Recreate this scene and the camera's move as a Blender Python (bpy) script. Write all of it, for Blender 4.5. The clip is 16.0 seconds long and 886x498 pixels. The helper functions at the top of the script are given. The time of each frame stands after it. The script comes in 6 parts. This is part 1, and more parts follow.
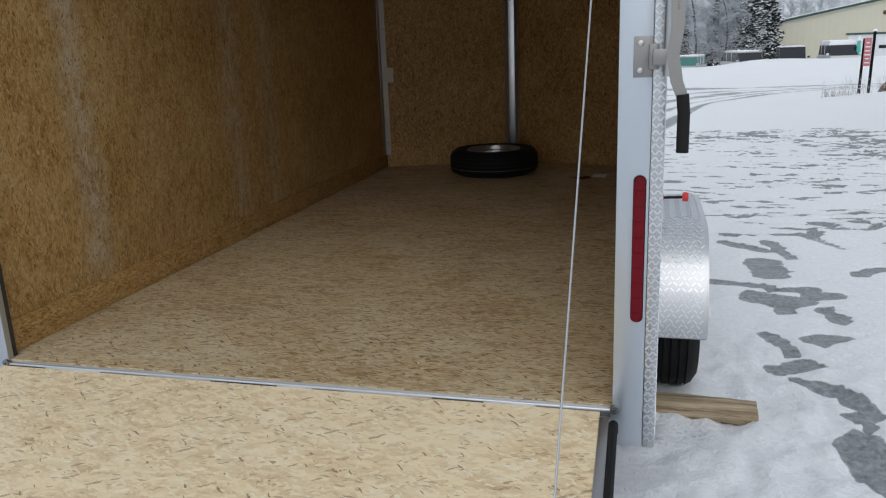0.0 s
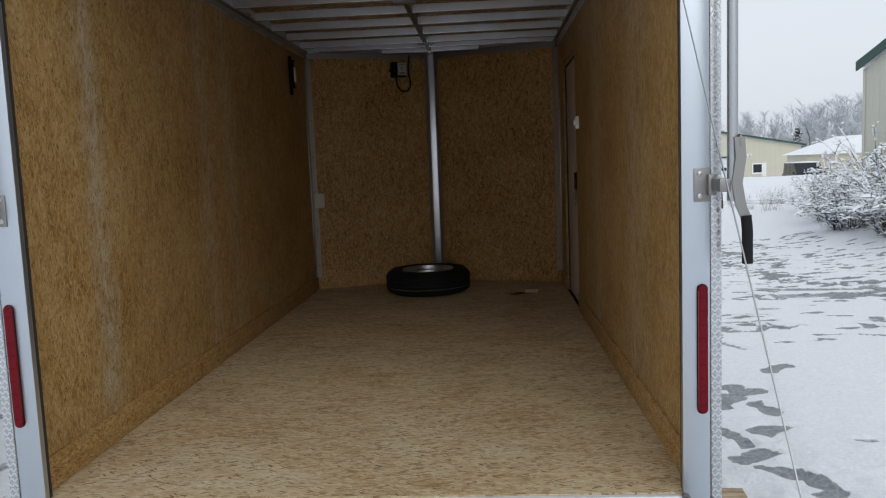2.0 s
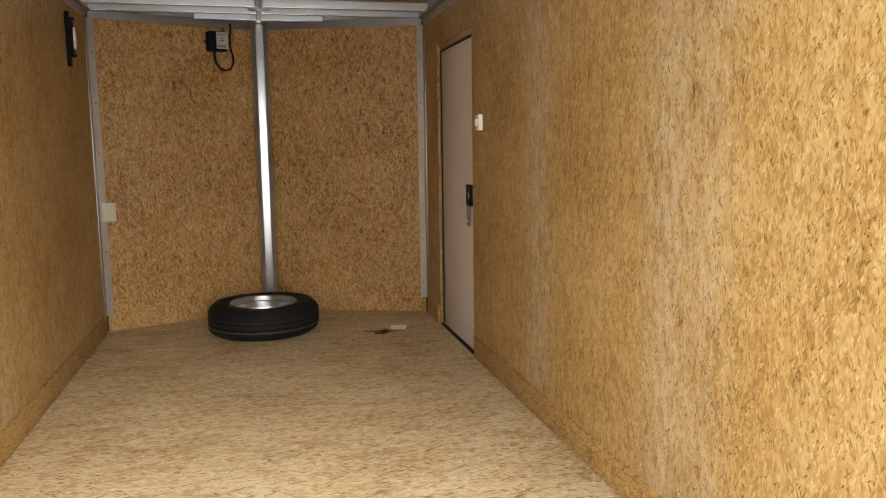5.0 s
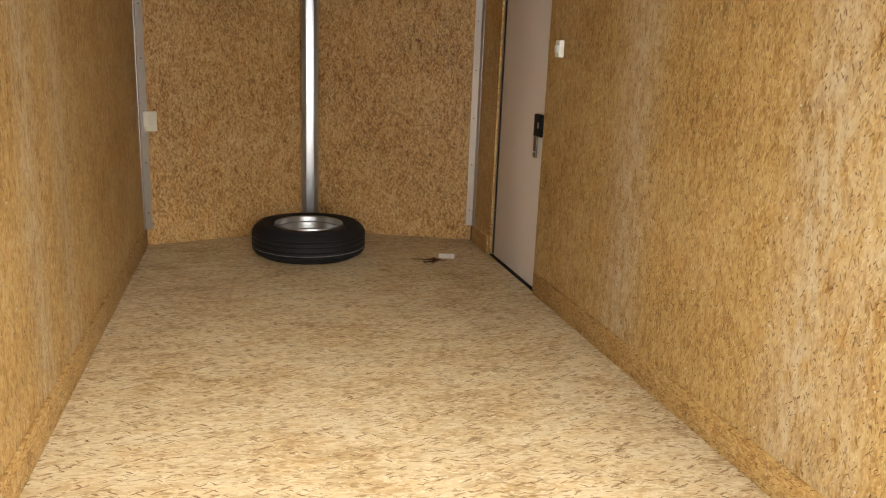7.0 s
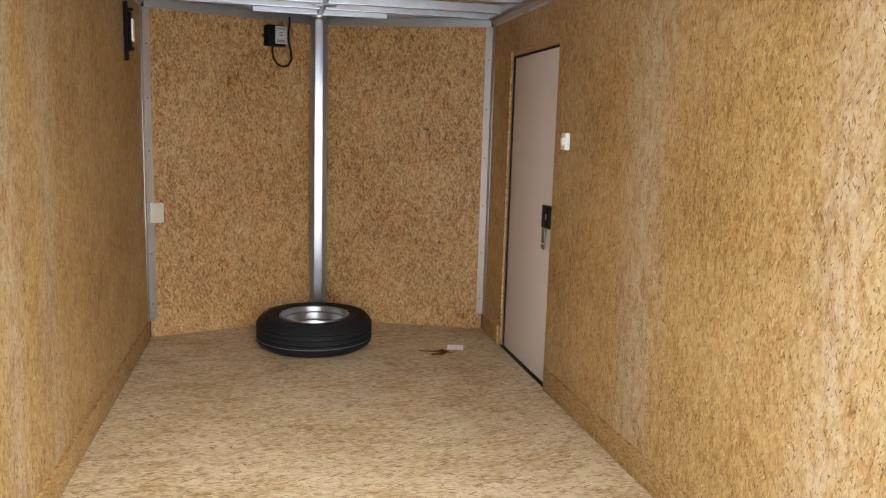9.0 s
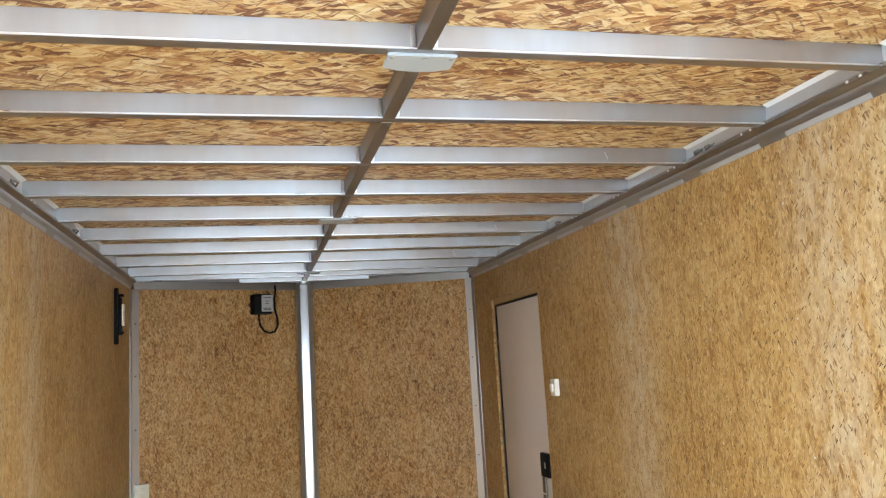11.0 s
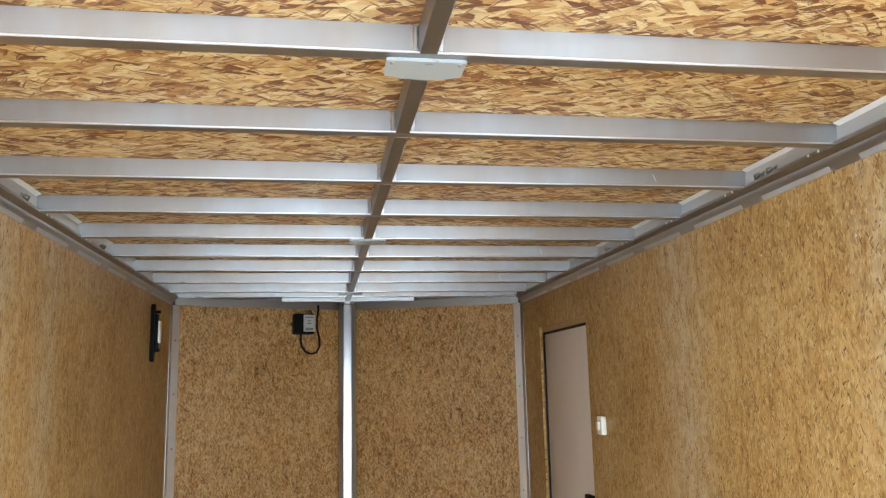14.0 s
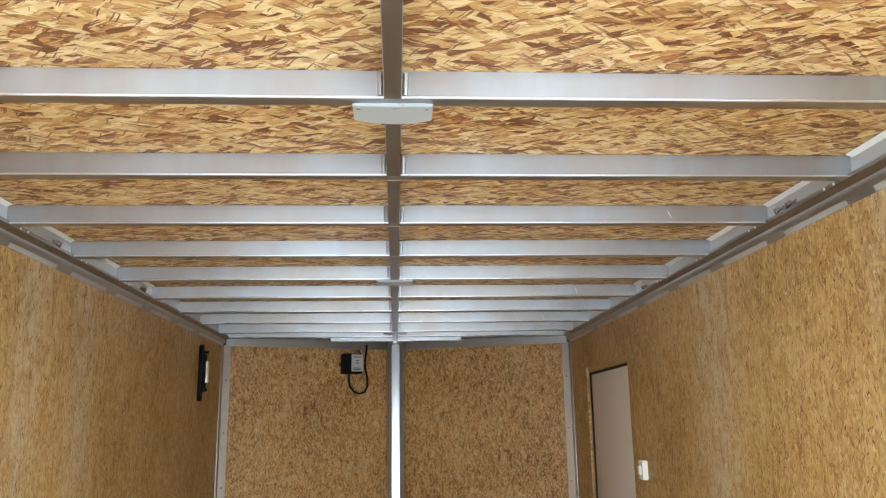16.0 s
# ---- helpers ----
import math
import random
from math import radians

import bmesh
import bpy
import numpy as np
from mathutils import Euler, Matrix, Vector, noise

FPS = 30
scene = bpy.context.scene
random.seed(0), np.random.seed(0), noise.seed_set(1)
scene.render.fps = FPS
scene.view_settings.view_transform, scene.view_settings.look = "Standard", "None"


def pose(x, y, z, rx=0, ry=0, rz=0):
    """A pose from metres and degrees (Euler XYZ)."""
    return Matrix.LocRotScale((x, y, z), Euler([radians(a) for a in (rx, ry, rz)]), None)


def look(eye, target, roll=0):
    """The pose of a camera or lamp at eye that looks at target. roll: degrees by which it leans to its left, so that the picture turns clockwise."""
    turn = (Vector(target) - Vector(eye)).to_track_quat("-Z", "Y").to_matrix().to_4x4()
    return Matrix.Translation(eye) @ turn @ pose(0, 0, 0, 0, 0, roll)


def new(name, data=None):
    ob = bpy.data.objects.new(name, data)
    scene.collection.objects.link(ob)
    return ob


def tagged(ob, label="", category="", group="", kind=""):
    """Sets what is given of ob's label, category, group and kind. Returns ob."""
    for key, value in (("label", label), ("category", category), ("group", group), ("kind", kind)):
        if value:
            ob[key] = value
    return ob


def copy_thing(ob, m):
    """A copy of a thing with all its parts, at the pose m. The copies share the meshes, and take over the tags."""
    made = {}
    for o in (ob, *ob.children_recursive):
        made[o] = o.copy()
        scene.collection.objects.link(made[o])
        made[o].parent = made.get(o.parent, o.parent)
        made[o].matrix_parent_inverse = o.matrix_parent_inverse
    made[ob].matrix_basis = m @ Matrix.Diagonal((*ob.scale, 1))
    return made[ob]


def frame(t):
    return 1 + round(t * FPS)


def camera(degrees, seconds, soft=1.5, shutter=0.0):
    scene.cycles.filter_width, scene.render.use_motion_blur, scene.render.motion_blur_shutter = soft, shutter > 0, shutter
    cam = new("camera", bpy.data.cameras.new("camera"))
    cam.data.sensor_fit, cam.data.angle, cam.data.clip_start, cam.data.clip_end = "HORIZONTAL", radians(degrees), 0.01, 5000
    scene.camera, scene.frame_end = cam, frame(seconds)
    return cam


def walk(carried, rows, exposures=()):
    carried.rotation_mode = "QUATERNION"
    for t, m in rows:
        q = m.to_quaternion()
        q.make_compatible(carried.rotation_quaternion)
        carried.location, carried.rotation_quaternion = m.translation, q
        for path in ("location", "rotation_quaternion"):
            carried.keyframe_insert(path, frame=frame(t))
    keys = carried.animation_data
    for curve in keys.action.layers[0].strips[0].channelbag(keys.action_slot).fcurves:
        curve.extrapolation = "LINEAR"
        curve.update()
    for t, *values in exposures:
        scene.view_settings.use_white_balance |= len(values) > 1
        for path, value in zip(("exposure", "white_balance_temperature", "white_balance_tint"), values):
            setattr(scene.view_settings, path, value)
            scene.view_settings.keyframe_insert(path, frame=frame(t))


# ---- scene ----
cam = camera(59.2, 16.0, 1.2)

PATH = [
    (0, (1.052, -1.992, 0.96), (0.556, -0.121, 0.454), -2.2),
    (0.5, (1.006, -2.252, 0.998), (0.505, -0.363, 0.574), -4.1),
    (1, (0.819, -2.479, 1.012), (0.403, -0.536, 0.783), -3.8),
    (1.5, (0.638, -2.452, 0.993), (0.377, -0.481, 0.773), -2.4),
    (2, (0.433, -2.282, 1.003), (0.312, -0.298, 0.787), -2.3),
    (2.5, (0.201, -2.108, 1.002), (0.277, -0.122, 0.779), -1.8),
    (3, (0.068, -1.894, 1.004), (0.254, 0.085, 0.775), -1.9),
    (3.5, (0.055, -1.562, 1.046), (0.232, 0.418, 0.825), -1.7),
    (4, (0.042, -1.337, 1.07), (0.237, 0.638, 0.818), -0.5),
    (4.2, (0.005, -1.257, 1.075), (0.277, 0.709, 0.822), 0.0),
    (6.3, (-0.21, -0.758, 1.196), (0.302, 1.141, 0.833), -0.7),
    (6.5, (-0.278, -0.743, 1.181), (0.195, 1.155, 0.765), -0.0),
    (7, (-0.399, -0.749, 1.172), (0.076, 1.135, 0.695), 2.3),
    (7.5, (-0.41, -0.728, 1.165), (0.076, 1.149, 0.673), 3.7),
    (8, (-0.367, -0.683, 1.188), (0.089, 1.208, 0.721), 3.0),
    (8.5, (-0.307, -0.659, 1.242), (0.099, 1.26, 0.852), 2.1),
    (9, (-0.302, -0.644, 1.266), (0.123, 1.287, 0.965), 1.7),
    (9.5, (-0.334, -0.645, 1.31), (0.156, 1.287, 1.143), 1.4),
    (10, (-0.333, -0.624, 1.331), (0.222, 1.298, 1.322), 0.1),
    (10.2, (-0.336, -0.627, 1.351), (0.224, 1.291, 1.445), -1.3),
    (12.3, (-0.27, -0.716, 1.379), (0.068, 1.221, 1.742), -3.1),
    (12.5, (-0.267, -0.716, 1.377), (0.061, 1.222, 1.745), -2.9),
    (13, (-0.258, -0.665, 1.376), (0.05, 1.279, 1.729), -2.2),
    (13.5, (-0.24, -0.552, 1.401), (0.086, 1.39, 1.748), -1.5),
    (14, (-0.174, -0.507, 1.418), (0.131, 1.439, 1.761), -1.3),
    (14.5, (-0.072, -0.502, 1.419), (0.085, 1.459, 1.778), -1.1),
    (15, (-0.036, -0.512, 1.424), (0.077, 1.443, 1.829), -1.1),
    (15.5, (-0.02, -0.512, 1.425), (0.079, 1.438, 1.859), -1.1),
    (16, (0.0, -0.522, 1.423), (0.115, 1.426, 1.865), -0.9),
]
EXPOSURE = [(0, 0.0, 6450, 10), (1.0, 0.05, 6450, 10), (2.5, 0.16, 6500, 10), (3.0, 0.35, 6600, 10), (3.5, 0.98, 6750, 10), (4.2, 2.0, 6900, 10), (6.3, 2.68, 7700, 10), (7.0, 2.70, 7250, 9), (8.0, 2.62, 6950, 10), (9.0, 3.03, 6200, 10), (9.5, 3.17, 6050, 8), (12.3, 3.01, 6150, 4), (16, 2.99, 6150, 3)]
walk(cam, [(t, look(e, a, r)) for t, e, a, r in PATH], EXPOSURE)

# ---------------------------------------------------------------- world and light
world = bpy.data.worlds.new("overcast_sky")
scene.world = world
world.use_nodes = True
wn, wl = world.node_tree.nodes, world.node_tree.links
wn.clear()
sky = wn.new("ShaderNodeTexSky")
sky.sky_type = "NISHITA"
sky.sun_disc = False
sky.sun_elevation, sky.sun_rotation = radians(40), radians(168)
sky.air_density, sky.dust_density, sky.ozone_density = 1.0, 4.0, 1.0
grey = wn.new("ShaderNodeHueSaturation")
grey.inputs["Saturation"].default_value = 0.22
# even cloud cover over most of the clear-sky gradient
cloud = wn.new("ShaderNodeMix")
cloud.data_type = "RGBA"
cloud.inputs[0].default_value = 0.82
cloud.inputs[7].default_value = (5.75, 6.2, 6.75, 1)
bg = wn.new("ShaderNodeBackground")
bg.inputs["Strength"].default_value = 0.13
wout = wn.new("ShaderNodeOutputWorld")
wl.new(sky.outputs[0], grey.inputs["Color"])
wl.new(grey.outputs[0], cloud.inputs[6])
wl.new(cloud.outputs[2], bg.inputs["Color"])
wl.new(bg.outputs[0], wout.inputs["Surface"])

sun_data = bpy.data.lights.new("sun", "SUN")
sun_data.energy, sun_data.angle, sun_data.color = 0.5, radians(50), (1.0, 0.97, 0.93)
sun = new("sun", sun_data)
sun.matrix_basis = look((0, 0, 0), (-math.sin(radians(168)) * math.cos(radians(40)), -math.cos(radians(168)) * math.cos(radians(40)), -math.sin(radians(40))))


# ---------------------------------------------------------------- materials
def material(name):
    m = bpy.data.materials.new(name)
    m.use_nodes = True
    nt = m.node_tree
    return m, nt, nt.nodes["Principled BSDF"]


def node(nt, kind, **values):
    n = nt.nodes.new(kind)
    for key, value in values.items():
        n.inputs[key].default_value = value
    return n


def maths(nt, op, a, b=None, c=None, clamp=False):
    n = nt.nodes.new("ShaderNodeMath")
    n.operation, n.use_clamp = op, clamp
    for i, v in enumerate((a, b, c)):
        if v is None:
            continue
        if isinstance(v, (int, float)):
            n.inputs[i].default_value = v
        else:
            nt.links.new(v, n.inputs[i])
    return n.outputs[0]


def ramp(nt, fac, stops):
    n = nt.nodes.new("ShaderNodeValToRGB")
    el = n.color_ramp.elements
    while len(el) > 1:
        el.remove(el[-1])
    el[0].position, el[0].color = stops[0][0], (*stops[0][1], 1)
    for pos, col in stops[1:]:
        e = el.new(pos)
        e.color = (*col, 1)
    nt.links.new(fac, n.inputs[0])
    return n.outputs[0]


def mix(nt, fac, a, b, blend="MIX"):
    n = nt.nodes.new("ShaderNodeMix")
    n.data_type, n.blend_type = "RGBA", blend
    for i, v in ((0, fac), (6, a), (7, b)):
        if isinstance(v, (int, float)):
            n.inputs[i].default_value = v
        elif isinstance(v, tuple):
            n.inputs[i].default_value = (*v, 1)
        else:
            nt.links.new(v, n.inputs[i])
    return n.outputs[2]


def position(nt):
    return nt.nodes.new("ShaderNodeNewGeometry").outputs["Position"]


def mapped(nt, vec, scale, turn=(0, 0, 0), shift=(0, 0, 0)):
    a = nt.nodes.new("ShaderNodeMapping")
    a.inputs["Rotation"].default_value = [radians(v) for v in turn]
    a.inputs["Location"].default_value = shift
    nt.links.new(vec, a.inputs["Vector"])
    b = nt.nodes.new("ShaderNodeVectorMath")
    b.operation = "MULTIPLY"
    b.inputs[1].default_value = scale
    nt.links.new(a.outputs[0], b.inputs[0])
    return b.outputs[0]


def noise_tex(nt, vec, scale, detail=3.0, rough=0.5):
    n = node(nt, "ShaderNodeTexNoise", Scale=scale, Detail=detail, Roughness=rough)
    nt.links.new(vec, n.inputs["Vector"])
    return n


def bump(nt, bsdf, height, strength=0.3, distance=0.01):
    n = node(nt, "ShaderNodeBump", Strength=strength, Distance=distance)
    nt.links.new(height, n.inputs["Height"])
    nt.links.new(n.outputs[0], bsdf.inputs["Normal"])


def strand_board(name, normal, length, across, tones, fan=20.0, contrast=0.4, patch=0.25, rough=0.55, slivers=0.10, sliver_size=(30, 150), pale=0.06, speck=0.02, grainy=0.2,
                 stripe=(), worn_daylit=0.0, wander=1.0, skew=0.0, streak=(11.0, 24.0), torn_edge=0.7, fine=0.12, chips=0.0, mottle=0.30, blush=0.5):
    """Oriented strand board: layers of long wood flakes with torn dark edges. normal: axis across the board; length: axis along
    the flakes; across: flakes a metre along and across."""
    m, nt, bsdf = material(name)
    pos = position(nt)
    split = nt.nodes.new("ShaderNodeSeparateXYZ")
    nt.links.new(pos, split.inputs[0])
    other = [c for c in "xyz" if c not in (normal, length)][0]
    flat = nt.nodes.new("ShaderNodeCombineXYZ")
    nt.links.new(split.outputs["xyz".index(length)], flat.inputs[0])
    nt.links.new(split.outputs["xyz".index(other)], flat.inputs[1])
    nt.links.new(maths(nt, "MULTIPLY", split.outputs["xyz".index(normal)], 0.02), flat.inputs[2])
    flat = flat.outputs[0]

    def warped(scale, amount):
        wob = noise_tex(nt, flat, scale, 2.0, 0.6)
        off = nt.nodes.new("ShaderNodeVectorMath")
        off.operation = "MULTIPLY_ADD"
        off.inputs[1].default_value = (amount, amount, 0)
        nt.links.new(wob.outputs["Color"], off.inputs[0])
        nt.links.new(flat, off.inputs[2])
        return off.outputs[0]

    def cells(vec, scale, ang, shift):
        v = nt.nodes.new("ShaderNodeTexVoronoi")
        v.voronoi_dimensions = "2D"
        v.inputs["Scale"].default_value = 1.0
        nt.links.new(mapped(nt, vec, (*scale, 1.0), (0, 0, ang), shift), v.inputs["Vector"])
        sep = nt.nodes.new("ShaderNodeSeparateColor")
        nt.links.new(v.outputs["Color"], sep.inputs[0])
        return sep.outputs, v.outputs["Distance"]

    soft = warped(14.0, 0.03 * wander)
    torn = warped(55.0, 0.014 * wander)
    total = None
    for k, (ang, mul, cover) in enumerate(((fan * 0.2, 0.8, 0.0), (-fan, 1.0, 0.5), (fan * 0.9, 1.25, 0.55), (-fan * 0.45, 1.1, 0.6), (fan * 0.4, 1.5, 0.66))):
        (tone, key, _), dist = cells(torn if k % 2 else soft, [v * mul for v in across], ang + skew, (0.37 * k, 0.71 * k, 0))
        tone = maths(nt, "SUBTRACT", tone, maths(nt, "MULTIPLY", dist, 0.2))
        if total is None:
            total = tone
        else:
            over = maths(nt, "GREATER_THAN", key, cover)
            n = nt.nodes.new("ShaderNodeMix")
            nt.links.new(over, n.inputs[0])
            nt.links.new(total, n.inputs[2])
            nt.links.new(tone, n.inputs[3])
            total = n.outputs[0]
    grain = noise_tex(nt, mapped(nt, torn, (60.0, 420.0, 1.0)), 1.0, 2.0)
    big = noise_tex(nt, flat, 2.3, 4.0, 0.62)
    mid = noise_tex(nt, mapped(nt, soft, (*streak, 1.0)), 1.0, 4.0, 0.68)
    total = maths(nt, "ADD", maths(nt, "MULTIPLY", total, contrast), 0.5 * (1 - contrast))
    fibre = noise_tex(nt, mapped(nt, torn, (120.0, 230.0, 1.0)), 1.0, 3.0, 0.75)
    for src, amount in ((grain, grainy), (big, patch), (mid, mottle), (fibre, fine)):
        total = maths(nt, "ADD", total, maths(nt, "MULTIPLY_ADD", src.outputs[0], 2 * amount, -amount))
    col = ramp(nt, total, tones)
    height = total
    # redder wood in uneven patches
    warm = noise_tex(nt, mapped(nt, soft, (5.0, 9.0, 1.0)), 1.0, 4.0, 0.7)
    col = mix(nt, maths(nt, "MULTIPLY", maths(nt, "MULTIPLY_ADD", warm.outputs[0], 4.0, -1.75, clamp=True), blush), col, mix(nt, 1.0, col, (1.0, 0.86, 0.68), "MULTIPLY"))
    for middle, wide, strength in stripe:
        # pale greyish bands that run up the sheets
        drift = maths(nt, "MULTIPLY_ADD", big.outputs[0], 0.10, maths(nt, "SUBTRACT", split.outputs["xyz".index(other)], middle + 0.05))
        bell = maths(nt, "SUBTRACT", 1.0, maths(nt, "MULTIPLY", maths(nt, "ABSOLUTE", drift), 1.0 / wide), clamp=True)
        faded = maths(nt, "MULTIPLY", maths(nt, "MULTIPLY", bell, 0.75 * strength), maths(nt, "MULTIPLY_ADD", mid.outputs[0], 4.2, -1.5, clamp=True))
        col = mix(nt, faded, col, (0.52, 0.475, 0.38))
    if worn_daylit:
        # greyish scuffs where it is walked on, with daylight painted in towards the entry
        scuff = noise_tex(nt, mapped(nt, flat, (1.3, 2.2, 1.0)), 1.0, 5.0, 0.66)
        entry_daylight = maths(nt, "MULTIPLY_ADD", split.outputs[1], -0.16, 0.42, clamp=True)
        faded = maths(nt, "ADD", maths(nt, "MULTIPLY_ADD", scuff.outputs[0], 3.2, -1.7), entry_daylight)
        faded = maths(nt, "MULTIPLY", maths(nt, "MAXIMUM", faded, 0.0), worn_daylit, clamp=True)
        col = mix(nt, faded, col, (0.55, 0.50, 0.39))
    torn_tone = tuple(0.75 * a + 0.25 * b for a, b in zip(tones[0][1], tones[1][1]))
    # pale raised splinters, then torn dark slivers at three slants
    crowd = maths(nt, "MULTIPLY_ADD", mid.outputs[0], 1.6, -0.3, clamp=True)
    for k, (ang, rare, tint, strength) in enumerate(((fan * 0.7, pale, tuple(min(c * 1.12, 0.8) for c in tones[-1][1]), 0.6), (-fan * 0.5, pale, tones[-1][1], 0.6),
                                                    (fan * 1.2 + 4, slivers * 0.6, tones[0][1], 1.1 * torn_edge), (-fan * 0.9, slivers, torn_tone, 0.9 * torn_edge), (fan * 0.15, slivers * 1.2, torn_tone, 0.8 * torn_edge))):
        (dk, size, _), dist = cells(torn if k % 2 else soft, [v * (1.25, 1.0, 1.3, 0.8, 1.05)[k] for v in sliver_size], ang + skew, (5.1 + k, 2.3 - k, 0))
        near = maths(nt, "LESS_THAN", dist, maths(nt, "MULTIPLY_ADD", size, 0.42, 0.06))
        some = maths(nt, "GREATER_THAN", dk, maths(nt, "MULTIPLY_ADD", crowd, -1.6 * rare, 1 - 0.2 * rare))
        here = maths(nt, "MULTIPLY", near, some)
        col = mix(nt, maths(nt, "MULTIPLY", here, strength), col, tint)
        height = maths(nt, "MULTIPLY_ADD", here, 0.4 if k < 2 else -0.6, height)
    if chips:
        # fine chips between the flakes, dark and pale
        for k, (rare, tint) in enumerate(((chips, torn_tone), (chips * 0.9, tuple(min(c * 1.08, 0.8) for c in tones[-1][1])))):
            (dk, size, _), dist = cells(torn, [v * (2.1, 1.9)[k] for v in across], (-fan * 0.6, fan * 0.8)[k] + skew, (9.7 + k, 4.1 + k, 0))
            here = maths(nt, "MULTIPLY", maths(nt, "GREATER_THAN", dk, 1 - rare), maths(nt, "LESS_THAN", dist, maths(nt, "MULTIPLY_ADD", size, 0.3, 0.18)))
            col = mix(nt, maths(nt, "MULTIPLY", here, 0.55), col, tint)
    if speck:
        # small knots and holes
        (dk, size, _), dist = cells(soft, (72.0, 105.0), 20, (1.3, 8.8, 0))
        hole = maths(nt, "MULTIPLY", maths(nt, "GREATER_THAN", dk, 1 - speck), maths(nt, "LESS_THAN", dist, maths(nt, "MULTIPLY_ADD", size, 0.25, 0.1)))
        col = mix(nt, maths(nt, "MULTIPLY", hole, 0.65), col, tuple(c * 0.4 for c in tones[0][1]))
    nt.links.new(col, bsdf.inputs["Base Color"])
    nt.links.new(maths(nt, "MULTIPLY_ADD", total, -0.12, rough), bsdf.inputs["Roughness"])
    bsdf.inputs["Specular IOR Level"].default_value = 0.3
    bump(nt, bsdf, height, 0.35, 0.002)
    return m


WALL_TONES = ((0.0, (0.105, 0.048, 0.013)), (0.25, (0.315, 0.18, 0.058)), (0.55, (0.455, 0.298, 0.117)), (1.0, (0.57, 0.444, 0.248)))
NOSE_TONES = ((0.0, (0.098, 0.038, 0.01)), (0.25, (0.309, 0.159, 0.048)), (0.55, (0.458, 0.27, 0.099)), (1.0, (0.597, 0.423, 0.212)))
FLOOR_TONES = ((0.0, (0.15, 0.08, 0.032)), (0.25, (0.40, 0.28, 0.145)), (0.55, (0.56, 0.455, 0.29)), (1.0, (0.67, 0.60, 0.44)))
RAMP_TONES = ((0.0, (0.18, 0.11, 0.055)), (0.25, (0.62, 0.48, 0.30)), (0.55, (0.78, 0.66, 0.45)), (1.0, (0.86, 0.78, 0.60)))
CEIL_TONES = ((0.0, (0.115, 0.044, 0.016)), (0.18, (0.25, 0.122, 0.044)), (0.38, (0.37, 0.229, 0.093)), (0.62, (0.44, 0.317, 0.15)), (1.0, (0.56, 0.458, 0.271)))
WALL = dict(fan=30, contrast=0.38, patch=0.36, slivers=0.085, sliver_size=(44, 210), streak=(10.0, 28.0), torn_edge=0.85, pale=0.10, speck=0.045, wander=0.8, fine=0.14, chips=0.07, grainy=0.10, mottle=0.40, blush=0.45)
osb_wall = strand_board("strand_board_wall", "x", "z", (36, 105), WALL_TONES, stripe=((1.98, 0.22, 0.75), (0.93, 0.20, 0.65), (0.72, 0.12, 0.4)), **WALL)
osb_wall_left = strand_board("strand_board_wall_left", "x", "z", (36, 105), WALL_TONES, stripe=((0.55, 0.11, 1.0), (1.70, 0.14, 0.7), (2.10, 0.14, 0.6)), **WALL)
osb_nose = strand_board("strand_board_nose", "y", "z", (36, 95), NOSE_TONES, fan=36, contrast=0.52, patch=0.34, slivers=0.14, sliver_size=(44, 190), streak=(15.0, 34.0), pale=0.12, speck=0.07, wander=0.8, fine=0.20, chips=0.12, mottle=0.42, blush=0.8)
osb_kick = strand_board("strand_board_kick", "x", "y", (40, 115), tuple((p, (c[0] * 0.98, c[1] * 0.95, c[2] * 0.92)) for p, c in WALL_TONES), fan=26, contrast=0.45, patch=0.25, slivers=0.12, sliver_size=(44, 190), speck=0.03, wander=0.7, fine=0.2, chips=0.12)
osb_floor = strand_board("strand_board_floor", "z", "x", (25, 88), FLOOR_TONES, fan=26, patch=0.42, contrast=0.38, slivers=0.15, sliver_size=(22, 140), pale=0.10, speck=0.02, worn_daylit=0.30, grainy=0.04, streak=(5.0, 14.0), torn_edge=1.0, wander=0.9, fine=0.09, chips=0.06, mottle=0.44, blush=0.6)
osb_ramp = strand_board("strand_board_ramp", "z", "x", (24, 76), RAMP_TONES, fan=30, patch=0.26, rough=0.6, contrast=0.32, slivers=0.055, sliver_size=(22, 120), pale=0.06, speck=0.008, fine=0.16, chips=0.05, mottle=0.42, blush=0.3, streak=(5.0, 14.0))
osb_roof = strand_board("strand_board_roof", "z", "x", (15, 62), CEIL_TONES, fan=46, contrast=1.05, rough=0.6, grainy=0.20, patch=0.14, slivers=0.16, sliver_size=(17, 210), pale=0.18, torn_edge=0.85, speck=0.0, wander=0.55, fine=0.20, chips=0.16, blush=0.9)


def metal(name, base, rough, grain=(1, 1, 1), amount=0.12, metallic=1.0, dirt=0.1):
    m, nt, bsdf = material(name)
    pos = position(nt)
    fine = noise_tex(nt, mapped(nt, pos, grain), 60.0, 3.0)
    big = noise_tex(nt, pos, 5.0, 4.0, 0.6)
    r = maths(nt, "MULTIPLY_ADD", fine.outputs[0], amount, rough - amount / 2)
    r = maths(nt, "MULTIPLY_ADD", big.outputs[0], 0.10, maths(nt, "SUBTRACT", r, 0.05))
    nt.links.new(r, bsdf.inputs["Roughness"])
    col = mix(nt, maths(nt, "MULTIPLY", big.outputs[0], dirt), base, tuple(c * 0.6 for c in base))
    nt.links.new(col, bsdf.inputs["Base Color"])
    bsdf.inputs["Metallic"].default_value = metallic
    bump(nt, bsdf, fine.outputs[0], 0.04, 0.002)
    return m


